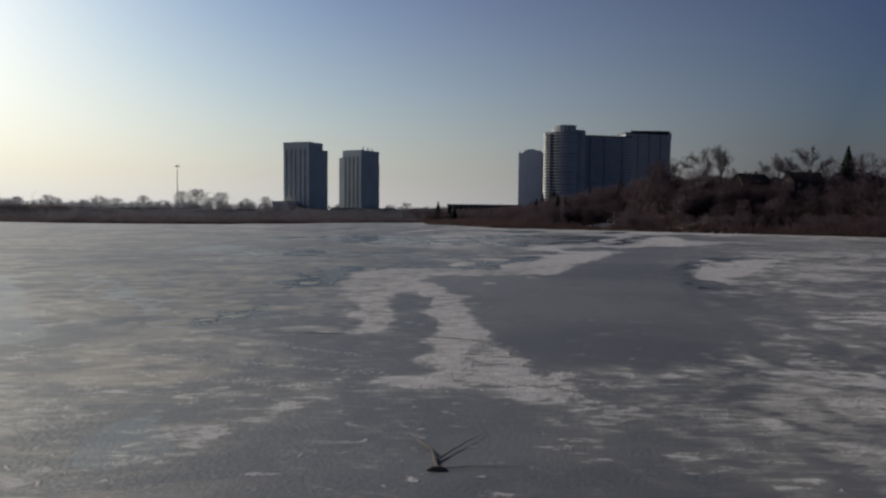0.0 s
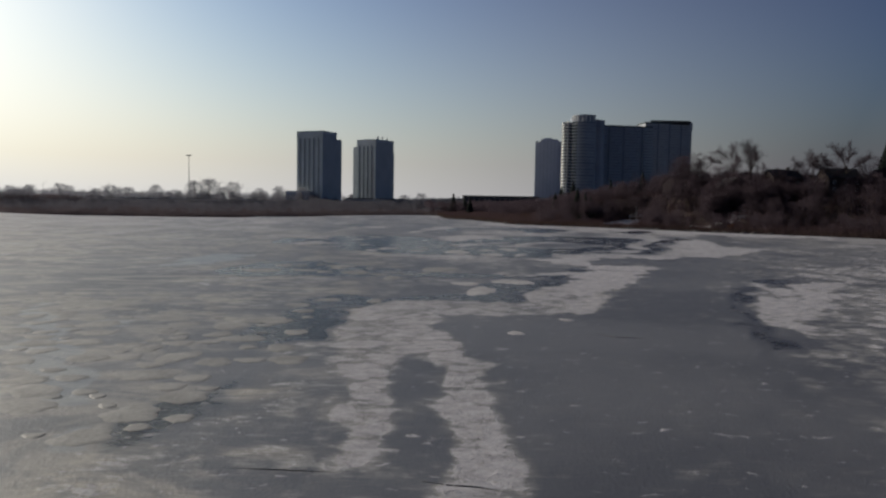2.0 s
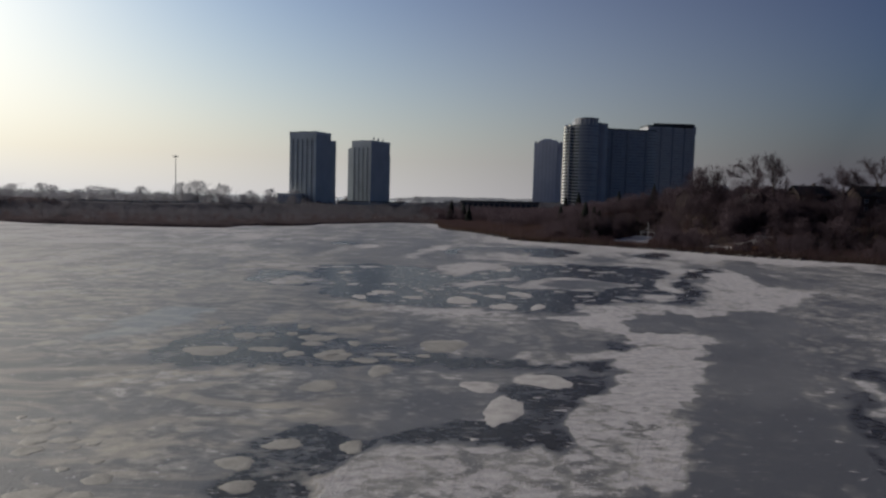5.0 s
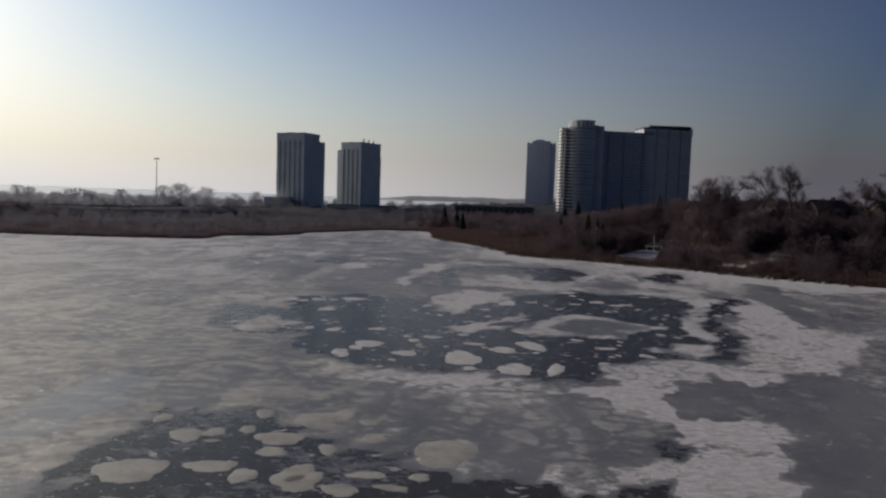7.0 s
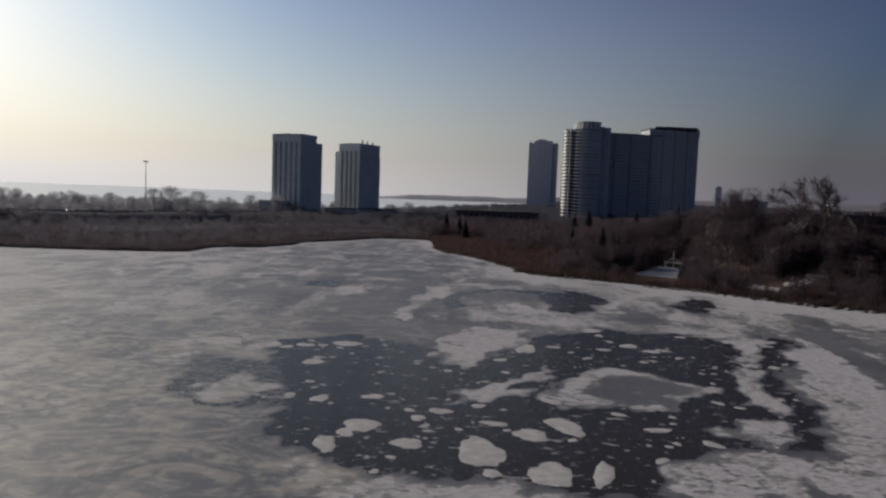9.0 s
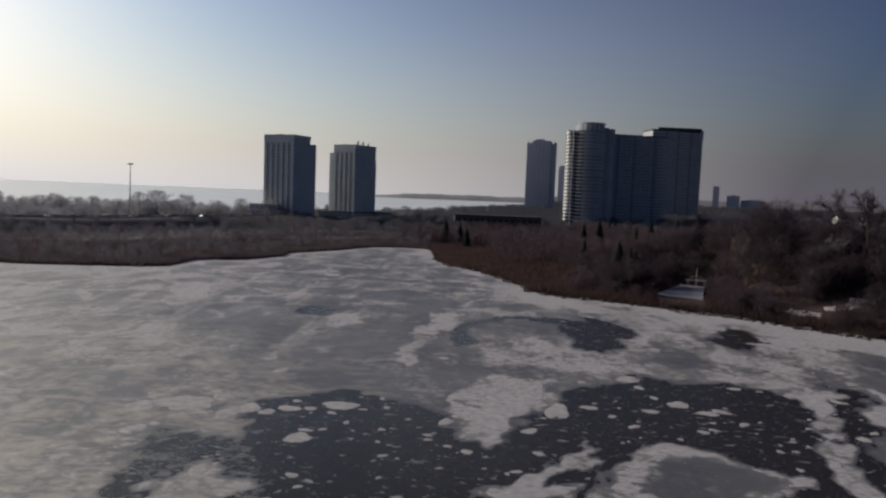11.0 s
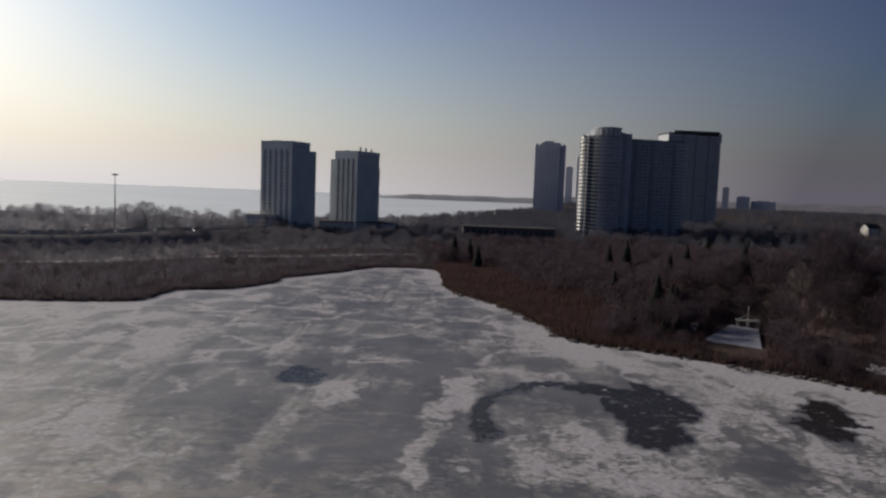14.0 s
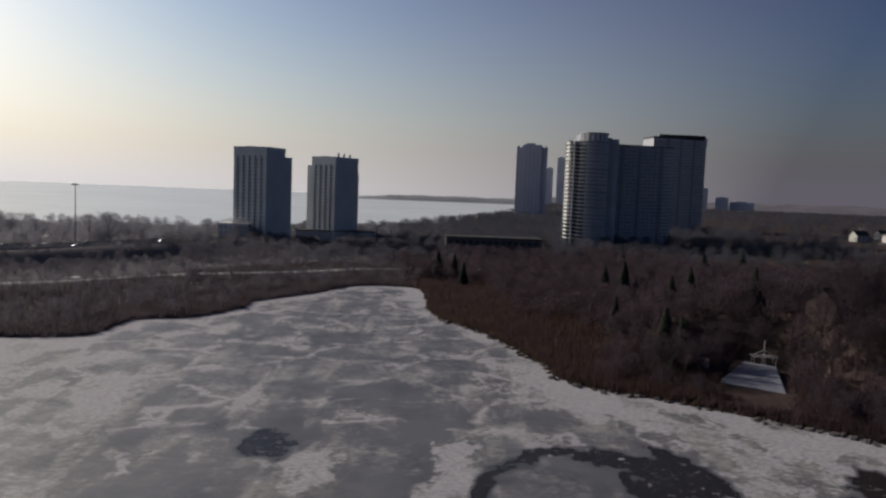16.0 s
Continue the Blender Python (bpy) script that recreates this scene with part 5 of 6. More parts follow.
# ---- houses on the bank ----
def house(label, x, y, rz, wide, deep, eaves, ridge_h, wall, windows=3, chimney=True):
    z = float(land(x, y))
    root = thing("house", label, "house", "houses on the bank", (x, y, z), rz)
    part("wall", Shape().box(-wide / 2, wide / 2, -deep / 2, deep / 2, -3, eaves), root, mat=wall)
    gable = Shape()
    w, e = wide / 2 - 0.003, deep / 2 - 0.003
    gable.add([(-w, -e, eaves), (w, -e, eaves), (w, e, eaves), (-w, e, eaves), (-w, 0, ridge_h - 0.2), (w, 0, ridge_h - 0.2)],
              [(0, 1, 5, 4), (2, 3, 4, 5), (1, 2, 5), (3, 0, 4)])
    part("gable", gable, root, mat=wall)
    w, e, t = wide / 2 + 0.5, deep / 2 + 0.6, 0.22
    drop = eaves - 0.6 * (ridge_h - eaves) / (deep / 2)
    roof = Shape()
    for sgn in (-1, 1):
        roof.add([(-w, sgn * e, drop), (w, sgn * e, drop), (w, 0, ridge_h), (-w, 0, ridge_h), (-w, sgn * e, drop + t), (w, sgn * e, drop + t), (w, 0, ridge_h + t), (-w, 0, ridge_h + t)],
                 [(0, 1, 2, 3), (4, 5, 6, 7), (0, 1, 5, 4), (0, 3, 7, 4), (1, 2, 6, 5), (2, 3, 7, 6)])
    part("roof", roof, root, mat=ROOF)
    if chimney:
        part("chimney", Shape().box(wide * 0.2, wide * 0.2 + 0.9, 0.5, 1.4, eaves, ridge_h + 1.3), root, mat=BRICK)
    for i in range(windows):
        a = -wide / 2 + wide * (i + 0.5) / windows
        for s in range(2 if eaves > 4.5 else 1):
            win = part("window", Shape().box(a - 0.65, a + 0.65, -deep / 2 - 0.08, -deep / 2, 1.0 + 2.8 * s, 2.4 + 2.8 * s), root, mat=WHITE_WOOD)
            part("pane", Shape().box(a - 0.5, a + 0.5, -deep / 2 - 0.1, -deep / 2 - 0.03, 1.12 + 2.8 * s, 2.28 + 2.8 * s), win, mat=GLASS)
    return root


house("dark gabled house with a steep shingle roof among trees", 121, 336, 96, 11, 12, 3.6, 8.0, BRICK)
house("dark brick house with a long shingle roof", 140, 330, 8, 13, 9, 6.4, 9.8, BRICK)
house("brick house with a pale gable wall on the bank", 158, 318, 4, 14, 10, 6.6, 10.2, BRICK)
house("white-sided house with a dark roof on the bank", 152, 325, 90, 8, 7, 5.0, 7.4, STUCCO, 2, False)
house("brick house with a low shingle roof on the bank", 178, 314, 0, 14, 9, 6.4, 9.8, BRICK)
house("brick house half hidden by trees", 108, 372, 30, 11, 9, 5.0, 8.4, BRICK)
house("white house standing out among distant woods", 404, 842, 10, 14, 10, 6.5, 10.5, STUCCO)
house("pale distant house among woods", 442, 850, -5, 16, 9, 5.5, 9.0, STUCCO)
house("pale distant house among woods", 470, 905, 5, 18, 9, 6, 9.5, STUCCO)

flat = thing("flat_roofed_hall", "long dark flat-roofed building behind the trees", "building", at=(5, 690, 6))
part("wall", Shape().box(0, 70, 0, 25, -4, 9.4), flat, mat=STONE)
part("roof_edge", Shape().box(-0.5, 70.5, -0.5, 25.5, 9.4, 10.1), flat, mat=ROOF)
for i in range(14):
    part("window", Shape().box(2 + i * 4.8, 5 + i * 4.8, -0.12, 0.0, 5.0, 7.5), flat, mat=GLASS)

# ---- the waterside garden ----
ramp = thing("boat_ramp", "broad boat ramp under a smooth layer of snow", "ramp")
quad = [(66.5, 350.5, 1.0), (80, 340.5, 1.0), (88.5, 363, 2.6), (82, 369.5, 2.6)]
part("slab", Shape().add([(x, y, z - 2.4) for x, y, z in quad] + quad, [(3, 2, 1, 0), (4, 5, 6, 7), (0, 1, 5, 4), (1, 2, 6, 5), (2, 3, 7, 6), (3, 0, 4, 7)]), ramp, "weathered retaining timber", mat=OLD_WOOD)
mx, my = 79.2, 355.9
part("snow_cover", Shape().add([(mx + (x - mx) * 0.985, my + (y - my) * 0.985, z + 0.004) for x, y, z in quad] + [(mx + (x - mx) * 0.96, my + (y - my) * 0.96, z + 0.14) for x, y, z in quad],
                               [(4, 5, 6, 7), (0, 1, 5, 4), (1, 2, 6, 5), (2, 3, 7, 6), (3, 0, 4, 7)]), ramp, "smooth snow layer, tree shade painted in as dim blue", mat=SHADED_SNOW)
pergola = thing("pergola", "white-painted wooden pergola frame above the boat ramp", "pergola", at=(87.5, 369, float(land(87.5, 369))), rz=-10)
for a in (-3, 0, 3):
    for b in (-1.4, 1.4):
        part("post", Shape().box(a - 0.1, a + 0.1, b - 0.1, b + 0.1, -0.5, 3.0), pergola, mat=WHITE_WOOD)
for b in (-1.4, 1.4):
    part("beam", Shape().box(-3.6, 3.6, b - 0.08, b + 0.08, 3.0, 3.22), pergola, mat=WHITE_WOOD)
for i in range(9):
    part("rafter", Shape().box(-3.4 + i * 0.84, -3.3 + i * 0.84, -2.0, 2.0, 3.22, 3.36), pergola, mat=WHITE_WOOD)
for sgn in (-1, 1):
    part("brace", Shape().tube([(sgn * 3.5, 0, 3.2), (0, 0, 5.0)], [0.11, 0.11], 6), pergola, mat=WHITE_WOOD)
part("mast", Shape().tube([(0, 0, -0.3), (0, 0, 7.8)], [0.2, 0.12], 8), pergola, mat=WHITE_WOOD)

terrace = thing("terrace", "snow-covered stone terrace on the bank", "terrace", at=(69, 373, float(land(69, 373)) + 0.4), rz=-22)
part("slab", Shape().box(-4, 4, -8, 8, -3.0, 0.25), terrace, mat=CONCRETE)
part("snow_cover", Shape().prism([(-3.9, -7.8), (3.8, -7.9), (3.9, 7.7), (-3.8, 7.9)], 0.25, 0.36, 0.97), terrace, mat=SNOW)


def jetty(x, y, rz, length):
    root = thing("jetty", "small weathered wooden jetty with snow on its planks", "jetty", "jetties", (x, y, 0.0), rz)
    plank = Shape().box(-1.0, 1.0, 0, 0.42, 0.62, 0.70).mesh("plank", OLD_WOOD)
    for i in range(int(length / 0.46)):
        part("plank", plank, root, at=(0, i * 0.46, 0))
    for i in range(0, int(length) + 1, 2):
        for a in (-0.95, 0.85):
            part("post", Shape().box(a, a + 0.14, i, i + 0.14, -0.6, 1.3), root, mat=OLD_WOOD)


jetty(112, 284, -30, 5)

# stones along the shore
rng = np.random.default_rng(23)
STONES = []
for i in range(5):
    n, k = 7, 3
    s = Shape()
    for j in range(k):
        f, z = ((1.0, -0.25), (0.92, 0.28), (0.5, 0.52))[j]
        s.v += [(f * math.cos(6.283 * a / n) * rng.uniform(0.75, 1.2), f * math.sin(6.283 * a / n) * rng.uniform(0.6, 1.0), z * rng.uniform(0.8, 1.2)) for a in range(n)]
    s.f = [(j * n + a, j * n + (a + 1) % n, (j + 1) * n + (a + 1) % n, (j + 1) * n + a) for j in range(k - 1) for a in range(n)] + [tuple(range((k - 1) * n, k * n))]
    STONES.append(s.mesh("shore_stone", STONE))
walk_in = [p for p in SHORE if -20 < p[0] < 125 and 265 < p[1] < 470]
for i in range(150):
    p = walk_in[rng.integers(len(walk_in) - 1)]
    q = walk_in[(next(j for j, w in enumerate(walk_in) if w is p) + 1) % len(walk_in)]
    if np.hypot(*(q - p)) > 30:
        continue
    x, y = p + (q - p) * rng.random() + rng.normal(0, 0.8, 2)
    ob = new("shore_stone", STONES[i % 5])
    size = rng.choice([0.5, 0.7, 0.9, 1.3])
    ob.matrix_basis = pose(x, y, 0.02, 0, 0, rng.random() * 360) @ Matrix.Diagonal((size, size, size * 0.9, 1))
    tagged(ob, "rough dark stone at the edge of the ice", "stone", "stones along the shore")


def snow_lawn(x, y, rx, ry, rz, label):
    """A patch of snow lying on the ground, following it."""
    s = Shape()
    n, rings = 26, 5
    for k in range(rings):
        f = 1 - k / rings
        for i in range(n):
            a = 2 * math.pi * i / n
            w = 1 + 0.13 * math.sin(3 * a + x) + 0.09 * math.sin(5 * a + y)
            u, q = rx * f * w * math.cos(a), ry * f * w * math.sin(a)
            c, t = math.cos(radians(rz)), math.sin(radians(rz))
            gx_, gy_ = x + u * c - q * t, y + u * t + q * c
            s.v.append((gx_, gy_, float(land(gx_, gy_)) + 0.02 + 0.14 * min(1, k / 1.5)))
    s.f = [(k * n + i, k * n + (i + 1) % n, (k + 1) * n + (i + 1) % n, (k + 1) * n + i) for k in range(rings - 1) for i in range(n)] + [tuple(range((rings - 1) * n, rings * n))]
    return tagged(new("snow_lawn", s.mesh("snow_lawn", SNOW, True)), label, "snow", kind="structure")


snow_lawn(101, 318, 6.5, 3.8, -50, "patch of snow on a waterside lawn")
snow_lawn(112, 316, 5.0, 2.2, -30, "narrow patch of snow beside a garden wall")
snow_lawn(-188, 459.5, 13, 1.6, 22, "strip of snow in the marsh")
snow_lawn(-116, 503, 7, 2.0, 10, "strip of snow in the marsh")
snow_lawn(36, 503, 12, 1.8, -45, "strip of snow along a path")
snow_lawn(58, 488, 9, 1.6, -5, "strip of snow along a path")
snow_lawn(-262, 872, 42, 9, 3, "snow lying along the lake shore")
snow_lawn(-360, 862, 50, 9, 2, "snow lying along the lake shore")
snow_lawn(-92, 985, 30, 8, 30, "snow lying along the lake shore")
snow_lawn(92, 408, 5.0, 2.5, 10, "patch of snow under the trees")


def garden_wall(x, y, length, rz, label):
    z = float(land(x, y))
    root = thing("garden_wall", label, "wall", "garden walls", (x, y, z), rz)
    part("wall", Shape().box(-length / 2, length / 2, -0.2, 0.2, -2.5, 1.0), root, mat=CONCRETE)
    part("snow_cap", Shape().prism([(-length / 2, -0.26), (length / 2, -0.26), (length / 2, 0.26), (-length / 2, 0.26)], 1.0, 1.16, 0.97), root, mat=SNOW)


garden_wall(126.5, 330, 7.0, -25, "low retaining wall capped with snow")
garden_wall(120, 347, 6.0, -20, "low retaining wall capped with snow")
garden_wall(117, 315, 6.5, -38, "low retaining wall capped with snow")
garden_wall(111, 327, 5.0, -30, "low retaining wall capped with snow")


def boat(x, y, rz):
    """A rowing boat turned keel up on the shore."""
    root = thing("rowing_boat", "dark rowing boat turned over at the ice edge", "boat", at=(x, y, 0.05), rz=rz)
    s = Shape()
    stations = [(-1.9, 0.1), (-1.5, 0.5), (-0.6, 0.72), (0.5, 0.72), (1.4, 0.5), (1.95, 0.06)]
    for a, w in stations:
        s.v += [(a, -w, 0.0), (a, -w * 0.75, 0.34), (a, 0.0, 0.52 - 0.03 * abs(a)), (a, w * 0.75, 0.34), (a, w, 0.0)]
    s.f = [(i * 5 + j, i * 5 + j + 1, (i + 1) * 5 + j + 1, (i + 1) * 5 + j) for i in range(5) for j in range(4)]
    part("hull", s, root, mat=CAR_DARK)
    part("keel", Shape().box(-1.7, 1.7, -0.04, 0.04, 0.45, 0.58), root, mat=OLD_WOOD)


boat(104, 288.5, -35)
shrub = thing("shrub", "russet leafless shrub at the water edge", "shrub", at=(107.5, 300, float(land(107.5, 300))))
v, f = [], []
rng = np.random.default_rng(12)
for i in range(700):
    a, r = rng.uniform(0, 6.28), rng.uniform(0, 1) ** 0.5
    p = np.array([math.cos(a) * r * 1.0, math.sin(a) * r * 1.0, rng.uniform(0, 1.5)])
    q = p + np.array([math.cos(a) * r * 0.7, math.sin(a) * r * 0.7, 0.9]) * rng.uniform(0.5, 1.1)
    side = np.cross(q - p, rng.normal(size=3))
    side *= 0.03 / np.linalg.norm(side)
    v += [p - side, p + side, q]
part("crown", array_mesh("crown", np.array(v), np.arange(len(v)).reshape(-1, 3), RUSSET), shrub)
part("stem", Shape().tube([(0, 0, -0.3), (0.05, 0, 0.5), (0, 0.1, 1.4)], [0.08, 0.06, 0.03], 6), shrub, mat=BARK)

# ---- highway ----
def offset(line, gap):
    d = np.gradient(line, axis=0)
    nrm = np.stack([-d[:, 1], d[:, 0]], 1) / np.hypot(*d.T)[:, None]
    return line + nrm * gap


def smooth_line(line, n):
    t, q = np.arange(len(line)), np.linspace(0, len(line) - 1, n)
    p = np.stack([np.interp(q, t, line[:, k]) for k in (0, 1)], 1)
    for _ in range(30):
        p[1:-1] = 0.25 * p[:-2] + 0.5 * p[1:-1] + 0.25 * p[2:]
    return p


ROAD = smooth_line(HIGHWAY, 160)
PATH_LINE = smooth_line(LANE, 120)


def ribbon(line, half, z0, z1, bottom=True):
    """A band of even width along a line, with thickness. z: heights or one height."""
    a, b = offset(line, -half), offset(line, half)
    z0, z1 = np.broadcast_to(z0, len(line)), np.broadcast_to(z1, len(line))
    n, s = len(line), Shape()
    s.v = [(*p, z) for p, z in zip(a, z1)] + [(*p, z) for p, z in zip(b, z1)] + [(*p, z) for p, z in zip(a, z0)] + [(*p, z) for p, z in zip(b, z0)]
    for i in range(n - 1):
        s.f += [(i, i + 1, n + i + 1, n + i), (2 * n + i, i, i + 1, 2 * n + i + 1)[::-1], (n + i, 3 * n + i, 3 * n + i + 1, n + i + 1)[::-1]]
    return s


road = tagged(new("road", ribbon(ROAD, 13.0, 7.0, 8.25).mesh("road", ASPHALT)), "raised grey asphalt highway with painted lanes", "road", kind="structure")
for gap in (-12.4, 12.4, 0.0):
    barrier = tagged(new("barrier", ribbon(offset(ROAD, gap), 0.22, 8.2, 9.1).mesh("barrier", CONCRETE)), "long grey concrete highway barrier", "barrier", kind="structure")
for gap in (-8.0, -4.2, 4.2, 8.0):
    marks = offset(ROAD, gap)
    for i in range(40, 130, 2):
        part("lane_mark", ribbon(marks[i:i + 2], 0.09, 8.25, 8.262), road, mat=PAINT_LINE)
verge_z = np.array([float(land(x, y)) for x, y in PATH_LINE])
lane = tagged(new("lane", ribbon(PATH_LINE, 3.4, verge_z - 0.5, verge_z + 0.35).mesh("lane", SNOW)), "snow-covered lane round the end of the pond", "lane", kind="structure")


def car(label, mat, x, y, rz, lit=False):
    root = thing("car", label, "car", "cars on the highway", (x, y, 8.25), rz)
    body = Shape()
    prof = [(-2.2, 0.35), (-2.25, 0.8), (-1.35, 0.95), (-0.7, 1.42), (0.9, 1.45), (1.6, 0.98), (2.2, 0.9), (2.25, 0.35)]
    n = len(prof)
    for w in (-0.88, 0.88):
        body.v += [(a, w * (0.86 if z > 1.2 else 1.0), z) for a, z in prof]
    body.f = [tuple(range(n)), tuple(range(2 * n - 1, n - 1, -1))] + [(i, n + i, n + (i + 1) % n, (i + 1) % n) for i in range(n)]
    part("body", body, root, mat=mat)
    part("window", Shape().box(-0.6, 0.85, -0.83, -0.79, 0.98, 1.32).box(-0.6, 0.85, 0.79, 0.83, 0.98, 1.32), root, mat=GLASS)
    for a in (-1.4, 1.4):
        for w in (-0.92, 0.72):
            part("wheel", Shape().tube([(a, w, 0.33), (a, w + 0.2, 0.33)], [0.33, 0.33], 12), root, mat=RUBBER)
    for w in (-0.6, 0.6):
        part("headlight", Shape().box(-2.3, -2.2, w - 0.16, w + 0.16, 0.6, 0.8), root, mat=LAMP if lit else GLASS)


rng = np.random.default_rng(77)
for i, (k, gap, lit) in enumerate([(44, -6, True), (50, 6, False), (53, -10, True), (57, -6, True), (61, 9, False), (64, -6, False), (67, 6, False), (70, -9, True),
                                   (74, 6, False), (78, -6, False), (83, 9, False), (86, -6, True), (92, 6, False), (99, -9, False)]):
    p = offset(ROAD, gap)[k]
    d = ROAD[k + 1] - ROAD[k - 1]
    ang = math.degrees(math.atan2(d[1], d[0])) + (0 if gap < 0 else 180)
    pale = i % 3 == 0
    car("pale silver car driving on the highway" if pale else "dark car driving on the highway", CAR_PALE if pale else CAR_DARK, p[0], p[1], ang, lit)


def mast(x, y, height):
    z = float(land(x, y))
    root = thing("high_mast_light", "tall slender steel mast with a ring of floodlights", "street light", at=(x, y, z))
    part("pole", Shape().tube([(0, 0, -0.5), (0, 0, height * 0.5), (0, 0, height)], [0.42, 0.32, 0.2], 10), root, mat=STEEL)
    part("ring", Shape().tube([(0, 0, height - 0.6), (0, 0, height - 0.25)], [1.9, 1.9], 16), root, mat=STEEL)
    for i in range(8):
        a = math.pi * i / 4
        part("floodlight", Shape().box(math.cos(a) * 1.7 - 0.3, math.cos(a) * 1.7 + 0.3, math.sin(a) * 1.7 - 0.3, math.sin(a) * 1.7 + 0.3, height - 1.1, height - 0.6), root, mat=STEEL)


mast(-220, 603.5, 36.6)


def lamp_post(x, y, height):
    root = thing("lamp_post", "thin steel lamp post beside the highway", "street light", "lamp posts", (x, y, float(land(x, y))))
    part("pole", Shape().tube([(0, 0, -0.3), (0, 0, height), (0.6, 0, height + 0.6), (2.2, 0, height + 0.8)], [0.14, 0.1, 0.07, 0.06], 6), root, mat=STEEL)
    part("lantern", Shape().box(1.9, 2.7, -0.14, 0.14, height + 0.68, height + 0.86), root, mat=STEEL)


for k in range(46, 118, 9):
    p = offset(ROAD, 14.5)[k]
    lamp_post(p[0], p[1], 11.0)

# ---- on the ice ----
fallen = thing("fallen_branch", "forked dead branch frozen into the ice", "branch", at=(0.0, 19.1, 0.0))
part("stem", Shape().tube([(0.05, -0.1, 0.02), (-0.02, 0.5, 0.05), (-0.12, 1.3, 0.08), (-0.5, 2.1, 0.09), (-0.75, 2.8, 0.07)], [0.056, 0.037, 0.031, 0.019, 0.007], 7), fallen, mat=OLD_WOOD)
part("fork", Shape().tube([(-0.02, 0.5, 0.05), (0.4, 1.3, 0.06), (0.9, 2.1, 0.08), (1.5, 3.1, 0.06)], [0.025, 0.019, 0.012, 0.005], 6), fallen, mat=OLD_WOOD)
part("twig", Shape().tube([(0.0, 0.0, 0.03), (1.0, 0.15, 0.04), (2.3, 0.2, 0.03)], [0.017, 0.011, 0.005], 5), fallen, mat=OLD_WOOD)
part("stub", Shape().tube([(-0.12, 1.3, 0.08), (-0.5, 1.7, 0.1), (-0.9, 1.95, 0.07)], [0.019, 0.011, 0.005], 5), fallen, mat=OLD_WOOD)
part("knot", Shape().tube([(-0.25, -0.1, 0.0), (-0.1, -0.06, 0.05), (0.15, -0.05, 0.05), (0.3, -0.1, 0.0)], [0.025, 0.068, 0.062, 0.025], 7), fallen, mat=OLD_WOOD)


def snow_pancake(seed):
    """A flat lens of snow with a wavy rim, about a metre in radius."""
    rng = np.random.default_rng(seed)
    n = 40
    ph = rng.uniform(0, 6.28, 4)
    rim = [1 + 0.09 * math.sin(2 * a + ph[0]) + 0.09 * math.sin(3 * a + ph[1]) + 0.06 * math.sin(5 * a + ph[2]) + 0.04 * math.sin(9 * a + ph[3]) + 0.025 * math.sin(14 * a + ph[0]) for a in np.arange(n) * 2 * math.pi / n]
    s = Shape()
    for f, z in ((1.0, 0.0), (0.95, 0.014), (0.6, 0.022)):
        s.v += [(r * f * math.cos(2 * math.pi * i / n), r * f * math.sin(2 * math.pi * i / n), z) for i, r in enumerate(rim)]
    s.f = [(k * n + i, k * n + (i + 1) % n, (k + 1) * n + (i + 1) % n, (k + 1) * n + i) for k in range(2) for i in range(n)] + [tuple(range(2 * n, 3 * n))]
    return s.mesh("snow_patch", MILKY if seed > 80 else SNOW, True)


# larger lenses of snow standing alone: x, y, half length, half width
FLOES = [(-15.7, 73, 1.9, 2), (-15.3, 70.5, 0.7, 0.6), (-17.9, 70.1, 1.5, 1.8), (-17.6, 66.3, 1, 1.1), (-17.3, 63.5, 0.8, 0.8), (-21.7, 66.9, 0.8, 0.9), (-19.9, 64.6, 0.7, 0.7), (-21.2, 63.7, 0.8, 0.7), (-17.6, 58.5, 1.1, 1.7), (-14.9, 57.3, 1, 1.3), (-10.5, 58.3, 1.1, 1.4), (-11.9, 61.9, 1, 1.2), (-12.9, 85.8, 1.3, 1.1), (-8.2, 85.7, 0.7, 1.5), (-15.1, 82.1, 1.2, 1.2), (-13.8, 78.4, 1.1, 0.9), (2.8, 95.5, 1.5, 4.2), (7.3, 105.5, 2.6, 2.7), (1.2, 102.7, 1.6, 2.2), (-2.5, 120.7, 2.4, 3.9), (-8.5, 107.7, 1.2, 2.4), (-13.3, 101.2, 1.6, 2)]
FLOES += [(-13.9, 113.5, 1.6, 2.4), (-12.2, 67.8, 1, 1.1), (4.7, 69.2, 0.7, 0.8), (9.6, 76.1, 0.6, 0.8), (-20.5, 60.7, 0.9, 1), (-20.8, 58.3, 1, 0.9)]
FLOES += [(-17.6, 123.1, 2.1, 1.9), (-12.8, 120.6, 0.8, 1.4), (-14.5, 114.5, 1.5, 2.4), (-27.6, 114.5, 2.6, 2.8), (-26.2, 123.2, 1.5, 1.8), (-21.1, 125.3, 0.8, 1.1), (-9, 123.9, 1.3, 1.2), (-24.9, 136.1, 2, 2.4), (-32.5, 131.2, 1.2, 1.6), (-21.6, 115.9, 2, 1.4), (-18.5, 114.1, 1.2, 1.4), (-8.7, 115, 1.6, 0.8), (-6.6, 112.6, 1.3, 0.6), (-10.5, 111.9, 1.5, 1.1), (-4.5, 114.9, 0.9, 0.8), (-17.5, 119.6, 1.4, 1.1), (-15.3, 129.1, 2.1, 2.4), (-12.7, 130.7, 1.1, 2.2), (-9.9, 128.6, 1, 1.1), (-30.1, 127.8, 0.9, 1.2), (-23.9, 124.2, 1, 1.2), (-34.7, 118.6, 1.4, 1.4)]
